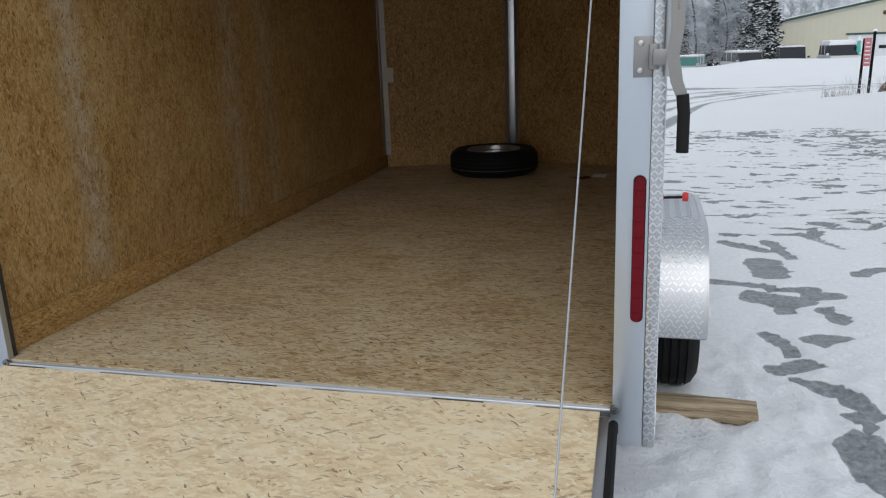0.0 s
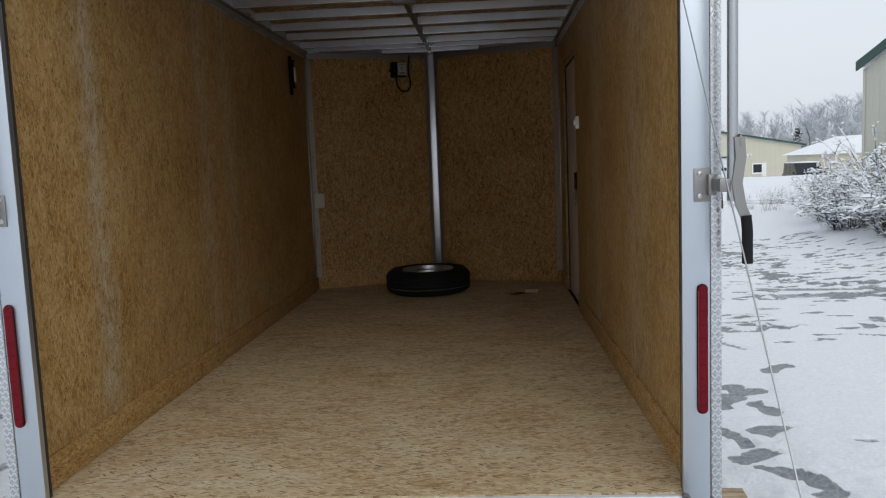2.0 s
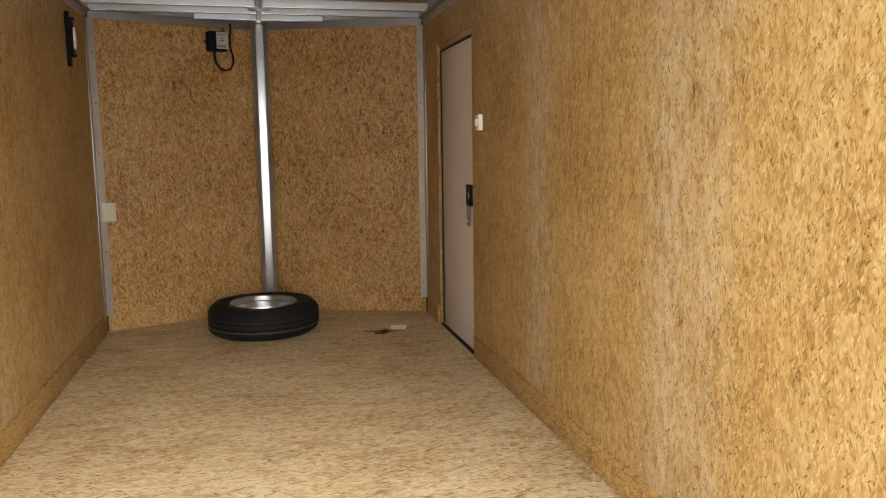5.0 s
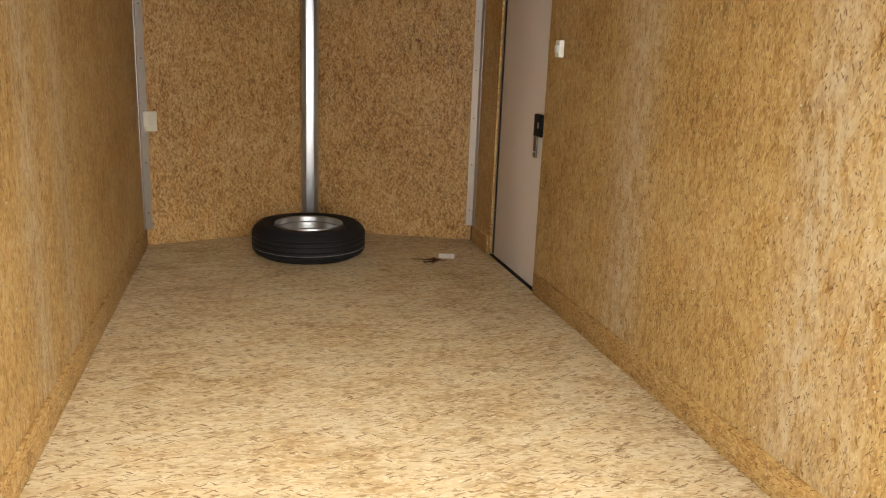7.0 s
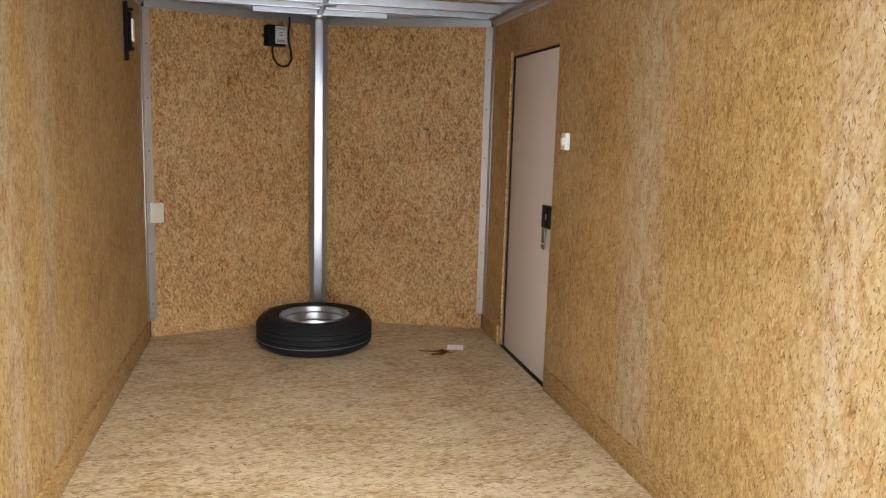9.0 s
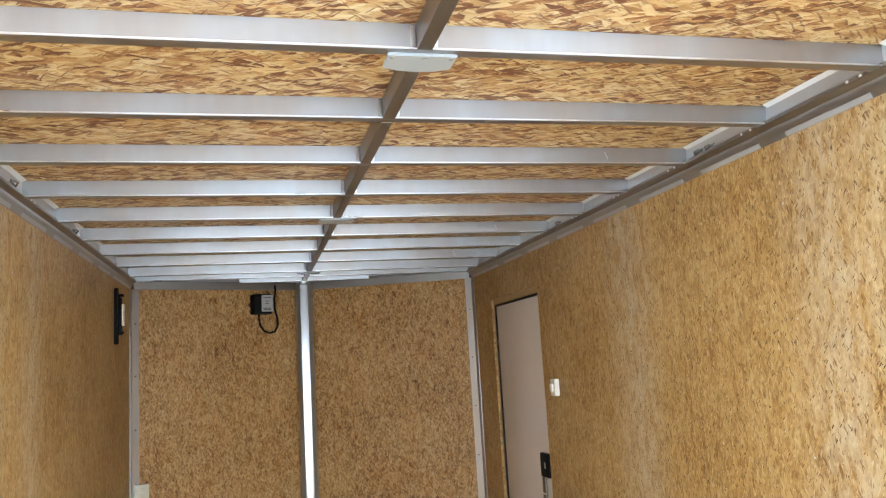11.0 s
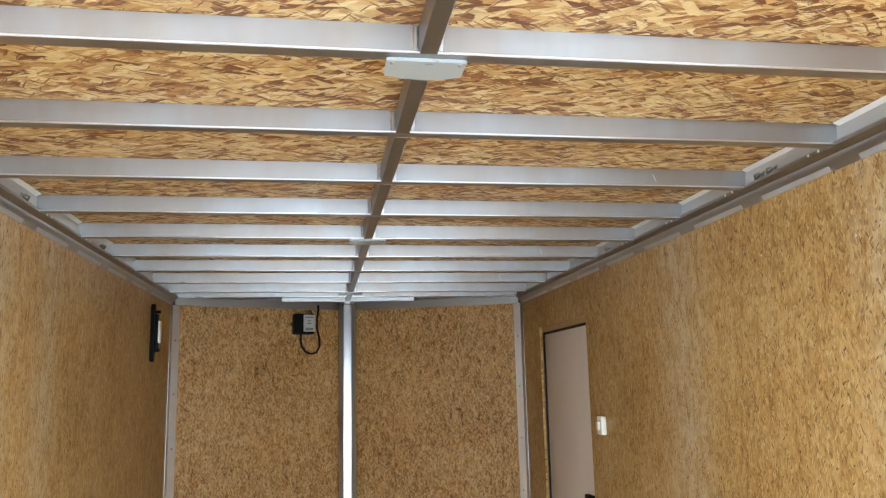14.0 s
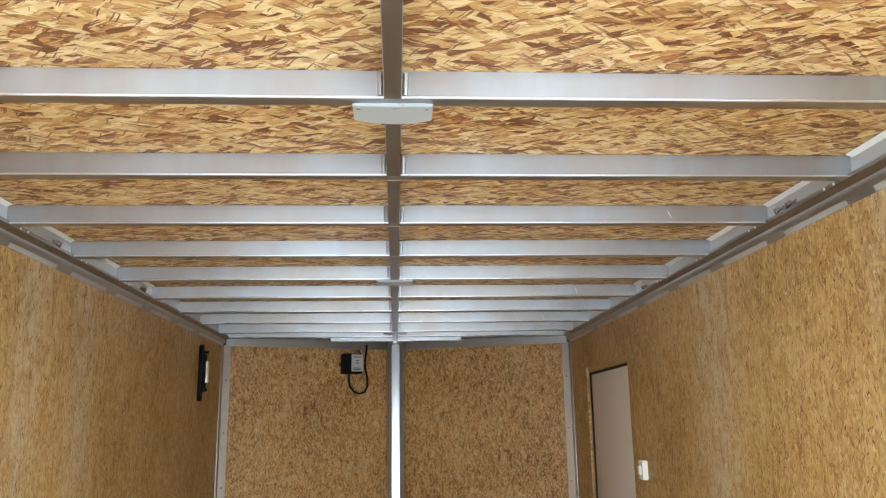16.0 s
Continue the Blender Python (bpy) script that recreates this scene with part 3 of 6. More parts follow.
        wet = np.maximum(wet, weight * np.exp(-(d / width) ** 4))
    fall = np.exp(-np.clip(X - 1.33, -1.2, 40) / 2.6)
    road = (Y - 30.2 + FOLD * fall) / np.sqrt(1 + (6.1 * fall) ** 2)
    for o, w, g in ((0.0, 0.22, 0.66), (0.6, 0.16, 0.55), (1.3, 0.30, 0.62), (2.0, 0.2, 0.52), (2.8, 0.30, 0.58)):
        track(np.where((X > 0.6) & (X < 14), road - o, 99), w * (1 + 0.3 * np.sin(X * 1.7 + o)), g + 0.25 * (lumps(X, Y, 0.5, 8) - 0.5))
    Z -= 0.04 * np.exp(-((road - 1.3) / 1.6) ** 4)
    for o in (0, 0.5):
        track(np.where(X > 3.6, Y - 6.5 + 0.12 * (X - 5) - o, 99), 0.18, 0.62)
    track(np.where(X < -2.2, Y - 2.55 - 0.25 * (X + 3.4), 99), 0.07, 0.9)
    near = np.exp(-((X - 3.2) / 2.6) ** 2) * np.exp(-((Y - 7.0) / 2.6) ** 2)
    Z += 0.012 * (lumps(X, Y, 0.33, 1) - 0.5) * (0.4 + near)
    close = np.exp(-((X - 1.9) / 1.6) ** 2) * np.exp(-((Y - 0.6) / 1.5) ** 2)
    Z += (0.009 * (lumps(X, Y, 0.12, 2) - 0.5) + 0.036 * (lumps(X, Y, 0.06, 3) - 0.5)) * (0.16 + close)
    nx, ny = len(xs), len(ys)
    verts = np.stack([X.ravel(), Y.ravel(), Z.ravel()], 1)
    q = np.arange(nx * ny).reshape(ny, nx)
    faces = np.stack([q[:-1, :-1].ravel(), q[:-1, 1:].ravel(), q[1:, 1:].ravel(), q[1:, :-1].ravel()], 1)
    me = bpy.data.meshes.new("ground")
    me.from_pydata(verts.tolist(), [], faces.tolist())
    at = me.attributes.new("trodden", "FLOAT", "POINT")
    at.data.foreach_set("value", wet.ravel().astype(np.float32))
    me.materials.append(snow)
    me.polygons.foreach_set("use_smooth", [True] * len(me.polygons))
    return tagged(new("ground", me), "trodden white snow over a sloping yard with slush", "ground", kind="structure")


make_ground()


def gz(x, y):
    return float(land(np.array(float(x)), np.array(float(y))))


# ---------------------------------------------------------------- trailer box: floor, walls, roof
floor = thing("floor", (0, 2, -0.03), "pale strand board trailer floor in long sheets", "floor", kind="structure")
# sheets lie across the box; joints every 1.22 m
fy = [0.012, 1.20, 2.40, 3.60, NOSE_Y]
for a, b in zip(fy, fy[1:]):
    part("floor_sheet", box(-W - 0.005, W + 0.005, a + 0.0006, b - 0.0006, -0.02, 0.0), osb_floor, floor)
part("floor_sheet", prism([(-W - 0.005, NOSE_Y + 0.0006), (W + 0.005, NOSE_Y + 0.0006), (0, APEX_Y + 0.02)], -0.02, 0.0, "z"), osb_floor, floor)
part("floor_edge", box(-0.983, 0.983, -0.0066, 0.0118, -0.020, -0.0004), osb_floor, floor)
part("floor_frame", box(-1.083, 1.083, 0.03, NOSE_Y, -0.12, -0.024), aluminium_dull, floor)

WALL_TOP = 1.9175
DOOR = (2.935, 3.712, 0.015, 1.720)   # y, y, z, z of the side door's opening


def side_wall(name, s, cuts, label):
    w = thing(name, (s * W, 2, 0), label, "wall", kind="structure")
    for a, b, z0, z1 in cuts:
        part("wall_sheet", box(s * W, s * (W + 0.011), a + 0.0001, b - 0.0001, z0, z1), osb_wall if s > 0 else osb_wall_left, w)
    # strip of the same board along the floor
    stops = [(0.012, NOSE_Y - 0.06)] if s < 0 else [(0.012, DOOR[0] - 0.03), (DOOR[1] + 0.03, NOSE_Y - 0.06)]
    for a, b in stops:
        part("kick_board", box(s * (W - 0.011), s * (W - 0.0005), a, b, 0.001, 0.112, 0.0015), osb_kick, w)
    part("outer_skin", box(s * (W + 0.060), s * (W + 0.064), 0.03, NOSE_Y, -0.10, 2.05), white_skin, w)
    # upright tubes between the board and the skin
    y = 0.662
    while y < NOSE_Y:
        if s < 0 or not DOOR[0] - 0.05 < y < DOOR[1] + 0.05:
            part("wall_post", box(s * (W + 0.012), s * (W + 0.058), y - 0.02, y + 0.02, -0.02, 1.93), aluminium_dull, w)
        y += 0.398
    # screws up the board at every post
    places = []
    y = 0.662
    rng = random.Random(5 + s)
    while y < NOSE_Y:
        for z in (0.16, 0.46, 0.78, 1.10, 1.42, 1.74):
            if s < 0 or not DOOR[0] - 0.06 < y < DOOR[1] + 0.06:
                places.append((s * (W - 0.0002), y + rng.uniform(-0.008, 0.008), z + rng.uniform(-0.03, 0.03)))
        y += 0.398
    tagged(part("screw_heads", screw_heads(places, (-s, 0, 0), 0.0035), aluminium_dull, w), kind="stuff")
    return w


side_wall("wall_left", -1, [(0.012, 1.20, 0.0, WALL_TOP), (1.20, 2.42, 0.0, WALL_TOP), (2.42, 3.64, 0.0, WALL_TOP), (3.64, NOSE_Y, 0.0, WALL_TOP)],
          "honey-brown strand board wall with pale streaks")
side_wall("wall_right", 1, [(0.012, 1.20, 0.0, WALL_TOP), (1.20, 2.42, 0.0, WALL_TOP), (2.42, DOOR[0], 0.0, WALL_TOP), (DOOR[0], DOOR[1], DOOR[3], WALL_TOP),
                            (DOOR[1], NOSE_Y, 0.0, WALL_TOP)], "honey-brown strand board wall around the side door")


def nose_wall(name, s, label):
    w = thing(name, (s * 0.5, (NOSE_Y + APEX_Y) / 2, 0), label, "wall", kind="structure")
    x0, x1 = s * (W - 0.012), -0.018 + s * 0.05
    y0, y1 = NOSE_Y + 0.01, APEX_Y - 0.035
    d = Vector((x1 - x0, y1 - y0, 0)).normalized()
    n = Vector((d.y, -d.x, 0))
    if n.y > 0:
        n = -n

    def slab(z0, z1, off, thick, a=0.0, b=1.0):
        p0 = Vector((x0, y0, 0)).lerp(Vector((x1, y1, 0)), a) + n * off
        p1 = Vector((x0, y0, 0)).lerp(Vector((x1, y1, 0)), b) + n * off
        q0, q1 = p0 - n * thick, p1 - n * thick
        return prism([(p.x, p.y) for p in (p0, p1, q1, q0)], z0, z1, "z")
    part("wall_sheet", slab(0.0, 1.905, 0.0, 0.011, -0.012, 1.0), osb_nose, w)
    part("kick_board", slab(0.001, 0.10, 0.010, 0.0095, 0.02, 0.93), osb_nose, w)
    part("header_rail", slab(1.898, 1.948, 0.012, 0.03), strip_metal, w)
    part("outer_skin", slab(-0.1, 2.05, -0.05, 0.004, -0.05, 1.05), white_skin, w)
    return w, n


nose_wall("wall_nose_left", -1, "strand board wall panel on the slanted trailer nose")
nose_wall("wall_nose_right", 1, "strand board wall panel on the slanted trailer nose")

# bright strip and grey wings over the joint at the point of the nose
px = -0.018
post = thing("nose_post", (px, APEX_Y - 0.05, 0.09), "aluminium joint post with a bright face between nose panels", "post", kind="structure")
part("wing_plate", prism([(px - 0.052, APEX_Y - 0.094), (px - 0.018, APEX_Y - 0.073), (px - 0.018, APEX_Y - 0.068), (px - 0.052, APEX_Y - 0.089)], 0.09, 1.935, "z"), aluminium_dull, post)
part("wing_plate", prism([(px + 0.052, APEX_Y - 0.094), (px + 0.018, APEX_Y - 0.073), (px + 0.018, APEX_Y - 0.068), (px + 0.052, APEX_Y - 0.089)], 0.09, 1.935, "z"), aluminium_dull, post)
part("face_strip", box(px - 0.025, px + 0.025, APEX_Y - 0.090, APEX_Y - 0.070, 0.10, 1.925, 0.003), aluminium, post, "bright polished face strip")
# added sheet that keeps sky from showing through at the nose joint
part("leak_stop", box(px - 0.14, px + 0.14, APEX_Y + 0.03, APEX_Y + 0.036, -0.1, 2.05), white_skin, post)
for z in (0.16, 0.5, 0.85, 1.2, 1.55, 1.85):
    for q in (-1, 1):
        part("screw_head", screw_heads([(px + q * 0.040, APEX_Y - 0.088, z)], (0, -1, 0), 0.004), steel, post)

for s, nm in ((-1, "left"), (1, "right")):
    cp = thing("corner_post", (s * (W - 0.03), NOSE_Y - 0.02, 0.0), "aluminium angle post with screws in the nose corner", "post", group="nose corner posts", kind="structure")
    part("side_flange", box(s * (W - 0.0035), s * (W - 0.0005), NOSE_Y - 0.055, NOSE_Y - 0.001, 0.10, 1.90, 0.0008), aluminium_dull, cp)
    a, b = Vector((s * (W - 0.004), NOSE_Y - 0.002)), Vector((s * (W - 0.040), NOSE_Y + 0.020))
    part("nose_flange", prism([(a.x, a.y), (b.x, b.y), (b.x, b.y + 0.004), (a.x, a.y + 0.004)], 0.10, 1.90, "z"), aluminium, cp)
    # dark filler added to stop outside light leaking in at the corner
    part("leak_stop", prism([(s * (W + 0.0006), NOSE_Y + 0.0008), (s * (W + 0.0585), NOSE_Y + 0.0008), (s * (W + 0.0585), NOSE_Y + 0.05), (s * (W - 0.06), NOSE_Y + 0.095), (s * (W - 0.06), NOSE_Y + 0.055)], -0.10, 2.05, "z"), dark_gap, cp)
    mid = (a + b) / 2
    heads(cp, "screw_head", [(mid.x, mid.y - 0.0005, z) for z in (0.2, 0.5, 0.8, 1.1, 1.4, 1.7)], (-s * 0.5, -0.85, 0), 0.0055, steel)

# roof sheets, one mesh
rbm = bmesh.new()
ry = [-0.03, 1.19, 2.41, 3.63, NOSE_Y]
for a, b in zip(ry, ry[1:]):
    box(-W - 0.03, W + 0.03, a + 0.001, b - 0.001, TOP, TOP + 0.011, 0, rbm)
prism([(-W - 0.03, NOSE_Y + 0.001), (W + 0.03, NOSE_Y + 0.001), (0.0, APEX_Y + 0.03)], TOP, TOP + 0.011, "z", rbm)
solid("ceiling", rbm, osb_roof, "strand board roof sheets with large pale and brown flakes", "ceiling", kind="structure", base=(0, 2, TOP))
obm = box(-1.14, 1.14, -0.04, NOSE_Y + 0.05, TOP + 0.02, TOP + 0.03)
prism([(-1.14, NOSE_Y + 0.051), (1.14, NOSE_Y + 0.051), (0.0, APEX_Y + 0.12)], TOP + 0.02, TOP + 0.03, "z", obm)
solid("roof_skin", obm, white_skin, "thin white metal roof skin above the sheets", "roof", kind="structure", base=(0, 2, TOP + 0.02))


def strip_x(y):
    """The ridge strip runs a hair off the middle."""
    return -0.008 - 0.0030 * (y - 0.66)


PITCH = 0.398
BEAM_Y = [0.662 + PITCH * k for k in range(9)] + [4.088]
NOSE_BEAM = 4.33
BOT = 1.940
for y in BEAM_Y + [NOSE_BEAM]:
    half, cx = W - 0.014, 0.0
    if y > NOSE_Y:
        half, cx = 0.405, -0.012
    bow = thing("roof_beam", (cx, y, BOT), "bare aluminium roof beam with a folded lower lip", "beam", group="roof beams", kind="structure")
    prof = [(y - 0.004, TOP - 0.001), (y, BOT + 0.0035), (y - 0.004, BOT + 0.003), (y - 0.004, BOT), (y + 0.024, BOT), (y + 0.024, BOT + 0.003), (y + 0.035, TOP - 0.001)]
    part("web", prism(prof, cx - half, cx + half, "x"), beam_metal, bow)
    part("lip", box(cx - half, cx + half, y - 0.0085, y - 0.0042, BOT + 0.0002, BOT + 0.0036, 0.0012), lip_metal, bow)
    sx = strip_x(y)
    if y < NOSE_Y:
        for s in (-1, 1):
            part("weld_bead", tube([(sx + s * 0.020, y - 0.003, BOT + 0.006), (sx + s * 0.0215, y - 0.004, BOT + 0.014), (sx + s * 0.0205, y - 0.004, BOT + 0.026), (sx + s * 0.022, y - 0.005, BOT + 0.036), (sx + s * 0.020, y - 0.005, TOP - 0.006)], 0.0050, 7), aluminium, bow)
            part("end_weld", tube([(s * (half - 0.004), y - 0.002, BOT + 0.01), (s * (half - 0.004), y - 0.005, TOP - 0.008)], 0.004, 6), aluminium_dull, bow)

# chalk ticks on three beams
for k, x in ((2, 0.72), (5, 0.735), (7, 0.74)):
    y = BEAM_Y[k]
    tick = bmesh.new()
    tube([(x, y - 0.0042, BOT + 0.036), (x + 0.009, y - 0.0042, BOT + 0.014)], 0.0012, 5, tick)
    solid("chalk_tick", tick, bright_sheet, "short white chalk tick on a roof beam", "mark", "chalk ticks")

# ridge strip, one length between each pair of beams
stations = [-0.02] + BEAM_Y + [NOSE_BEAM]
for a, b in zip(stations, stations[1:]):
    a2 = a + (0.025 if a > 0 else 0)
    xa, xb = strip_x(a2), strip_x(b)
    bm = bmesh.new()
    vs = []
    for (x, y) in ((xa, a2 + 0.0005), (xb, b - 0.005)):
        vs.append([bm.verts.new((x + dx, y, z)) for dx, z in ((-0.0145, BOT - 0.001), (0.0145, BOT - 0.001), (0.0145, TOP - 0.002), (-0.0145, TOP - 0.002))])
    for j in range(4):
        bm.faces.new((vs[0][j], vs[0][(j + 1) % 4], vs[1][(j + 1) % 4], vs[1][j]))
    bm.faces.new(vs[0])
    bm.faces.new(vs[1][::-1])
    bmesh.ops.bevel(bm, geom=list(bm.edges), offset=0.0012, segments=1, affect="EDGES")
    solid("ridge_strip", bm, strip_metal, "grey aluminium tube welded between roof beams", "ridge strip", "ridge strips", "structure")
solid("ridge_strip", box(-0.032, -0.005, NOSE_BEAM + 0.03, APEX_Y - 0.07, BOT - 0.004, TOP - 0.004, 0.001), aluminium_dull, "grey aluminium tube welded between roof beams", "ridge strip", "ridge strips", "structure")

# top rails
for s in (-1, 1):
    rail = thing("top_rail", (s * 0.98, 2.1, 1.916), "aluminium roof rail with a rounded cove along the wall top", "rail", group="top rails", kind="structure")
    prof = [(s * 1.0035, 1.9508), (s * 0.995, 1.9508), (s * 0.988, 1.9495), (s * 0.984, 1.945), (s * 0.985, 1.939), (s * 0.990, 1.935), (s * 0.997, 1.9335), (s * 1.0035, 1.9282)]
    # one rail: cove toned dark and inner face pale, shading in the metals
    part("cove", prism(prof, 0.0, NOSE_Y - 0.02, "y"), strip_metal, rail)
    part("inner_face", box(s * 0.995, s * 1.0035, 0.0, NOSE_Y - 0.02, 1.951, 1.9885, 0.0008), rail_lit, rail)
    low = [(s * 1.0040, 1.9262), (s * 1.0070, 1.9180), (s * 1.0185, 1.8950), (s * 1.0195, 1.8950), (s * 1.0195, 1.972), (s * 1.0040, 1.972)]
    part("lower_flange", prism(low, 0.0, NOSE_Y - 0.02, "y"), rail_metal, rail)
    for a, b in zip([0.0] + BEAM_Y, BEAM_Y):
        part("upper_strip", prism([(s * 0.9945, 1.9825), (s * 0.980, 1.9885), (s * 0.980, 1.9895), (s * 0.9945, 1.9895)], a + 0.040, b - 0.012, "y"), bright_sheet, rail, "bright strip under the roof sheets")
        # the flange's bright reflections between beams, built as pale slivers
        part("flange_gleam", prism([(s * 1.0115, 1.9077), (s * 1.0176, 1.8955), (s * 1.0166, 1.8950), (s * 1.0105, 1.9072)], b - 0.335, b - 0.045, "y"), rail_lit, rail, "bright reflection on the lower flange, as a thin sliver")
    heads(rail, "screw_head", [(s * 0.9865, y + d, 1.942) for y in BEAM_Y for d in (0.055, 0.095)], (-s * 0.8, 0, -0.6), 0.0055, white_skin)
    # wiring clips between the beams
    for y in ((1.30, 1.36, 2.50) if s > 0 else (1.72, 2.50)):
        clip = bmesh.new()
        tube([(s * 0.994, y, 1.952), (s * 0.980, y + 0.006, 1.958), (s * 0.974, y + 0.016, 1.955), (s * 0.982, y + 0.026, 1.948), (s * 0.994, y + 0.03, 1.956)], 0.0035, 6, clip)
        tube([(s * 0.986, y - 0.012, 1.957), (s * 0.986, y + 0.036, 1.950)], 0.0028, 6, clip)
        solid("wire_clip", clip, steel, "small wire clip bolted to the roof rail", "clip", "wire clips")

# ceiling lamps on the ridge
for y, nm in ((0.672, 1), (2.262, 2), (3.86, 3)):
    x = strip_x(y)
    lamp = thing("ceiling_lamp", (x, y, 1.926), "small unlit frosted ceiling lamp under the ridge strip", "lamp", group="ceiling lamps")
    pl = [(x - 0.066, y), (x + 0.066, y), (x + 0.066, y + 0.062), (x + 0.035, y + 0.076), (x, y + 0.080), (x - 0.035, y + 0.076), (x - 0.066, y + 0.062)]
    bm = prism(pl, 1.9335, 1.9392, "z")
    bmesh.ops.bevel(bm, geom=list(bm.edges), offset=0.0014, segments=2, affect="EDGES")
    part("lens", bm, lamp_plastic, lamp)
    part("base_plate", box(x - 0.060, x + 0.060, y + 0.002, y + 0.060, 1.9393, 1.9398), aluminium_dull, lamp)
    heads(lamp, "screw_head", [(x - 0.056, y + 0.012, 1.9336), (x + 0.056, y + 0.012, 1.9336)], (0, 0, -1), 0.004, steel)


# ---------------------------------------------------------------- rear frame
for s in (-1, 1):
    j = thing("door_jamb", (s * 1.07, 0, -0.11), "satin aluminium rear door jamb with tread plate corner trim", "jamb", group="rear jambs", kind="structure")
    part("face_sheet", box(s * 0.984, s * 1.064, -0.012, 0.0115, -0.117, 2.09, 0.002), jamb_skin, j)
    part("inner_return", box(s * 0.986, s * 1.0195, 0.012, 0.03, 0.0, 1.94), dark_gap, j, "dark inner strip beside the wall board")
    part("corner_trim", box(s * 1.0645, s * 1.096, -0.016, 0.08, -0.117, 2.09, 0.004), trim_base, j, "bright tread plate corner trim")
    lug = bmesh.new()
    z = -0.09
    k = 0
    while z < 2.07:
        for col in range(3):
            t = Matrix.Rotation(radians(52 if (k + col) % 2 else -52), 4, "Y")
            box(s * (1.0705 + col * 0.0098) - 0.0066, s * (1.0705 + col * 0.0098) + 0.0066, -0.0180, -0.0155, z - 0.0019, z + 0.0019, 0, lug, t)
            t2 = Matrix.Rotation(radians(45 if (k + col) % 2 else -45), 4, "X")
            box(s * 1.0955, s * 1.0982, 0.012 + col * 0.03 - 0.0095, 0.012 + col * 0.03 + 0.0095, z - 0.0026, z + 0.0026, 0, lug, t2)
        z += 0.0165
        k += 1
    tagged(part("tread_relief", lug, aluminium, j), kind="stuff")
    side = bmesh.new()
    box(s * 1.0845, s * 1.0935, 0.081, NOSE_Y, -0.11, 2.05, 0, side)
    solid("outer_side", side, white_skin, "plain white outer skin of the cargo trailer", "outer wall", kind="structure")
header = thing("rear_header", (0, 0, 1.995), "aluminium header across the open trailer rear", "header", kind="structure")
part("face_sheet", box(-0.9835, 0.9835, -0.012, 0.03, 2.003, 2.09, 0.002), jamb_skin, header)

for s in (-1, 1):
    tl = thing("tail_light", (s * 1.041, -0.012, 0.238), "long red vertical tail light on the jamb", "tail light", group="tail lights")
    n = 9
    outline = [(s * 1.041 + 0.0142 * math.cos(a), 0.613 + 0.0142 * math.sin(a)) for a in (math.pi * i / n for i in range(n + 1))]
    outline += [(s * 1.041 + 0.0142 * math.cos(a), 0.258 + 0.0142 * math.sin(a)) for a in (math.pi + math.pi * i / n for i in range(n + 1))]
    bm = prism(outline, -0.026, -0.0122, "y")
    bmesh.ops.bevel(bm, geom=[e for e in bm.edges if all(v.co.y < -0.02 for v in e.verts)], offset=0.006, segments=3, affect="EDGES")
    part("lens", bm, red_lens, tl)
    gasket = prism([(s * 1.041 + (x - s * 1.041) * 1.12, z + (0.002 if z > 0.45 else -0.002)) for x, z in outline], -0.0145, -0.0121, "y")
    part("gasket", gasket, black_plastic, tl)
    for i in range(9):
        part("lens_rib", box(s * 1.041 - 0.0108, s * 1.041 + 0.0108, -0.0263, -0.0258, 0.270 + i * 0.040, 0.274 + i * 0.040), red_dark, tl)

# lock bars with handles
for s in (-1, 1):
    bar = thing("lock_bar", (s * 1.096, -0.1, 0.70), "grey steel door lock bar with black-gripped handle, hanging open", "lock bar", group="rear lock bars")
    rx = s * 1.100
    part("rod", tube([(rx, -0.10, 0.872), (rx, -0.10, 2.06)], 0.0145, 16), rod_metal, bar)
    for z in (0.915, 1.94):
        br = box(s * 1.018, s * 1.064, -0.0165, -0.0125, z - 0.048, z + 0.048, 0.0015)
        box(s * 1.054, s * 1.078, -0.034, -0.0125, z - 0.030, z + 0.030, 0.004, br)
        part("bracket", br, steel, bar)
        part("hinge_arm", box(s * 1.062, s * 1.116, -0.112, -0.030, z - 0.018, z + 0.018, 0.004), steel, bar)
        heads(bar, "bolt_head", [(s * 1.034, -0.0165, z - 0.032), (s * 1.034, -0.0165, z + 0.032)], (0, -1, 0), 0.0085, aluminium_dull)
    hx = s * 1.112 if s > 0 else s * 1.190
    flare = 1.0 if s > 0 else 2.6
    part("clevis", box(s * 1.112, hx + s * 0.006, -0.126, -0.096, 1.016, 1.050, 0.004), steel, bar)
    blade = bmesh.new()
    pts = [(hx, 1.045), (hx + s * 0.004, 0.99), (hx - s * 0.006 / flare, 0.92), (hx + s * 0.004 * flare, 0.86), (hx + s * 0.018 * flare, 0.825)]
    for (xa, za), (xb, zb) in zip(pts, pts[1:]):
        prism([(xa - 0.014, za), (xa + 0.014, za), (xb + 0.014, zb), (xb - 0.014, zb)], -0.124, -0.116, "y", blade)
    bmesh.ops.remove_doubles(blade, verts=blade.verts, dist=0.0004)
    part("handle", blade, steel, bar)
    grip = tube([(hx + s * 0.018 * flare, -0.12, 0.832), (hx + s * 0.022 * flare, -0.12, 0.79), (hx + s * 0.022 * flare ** 1.4, -0.12, 0.705), (hx + s * 0.022 * flare ** 1.4, -0.12, 0.700)], 0.0145, 12)
    part("grip", grip, rubber, bar, "black rubber grip")

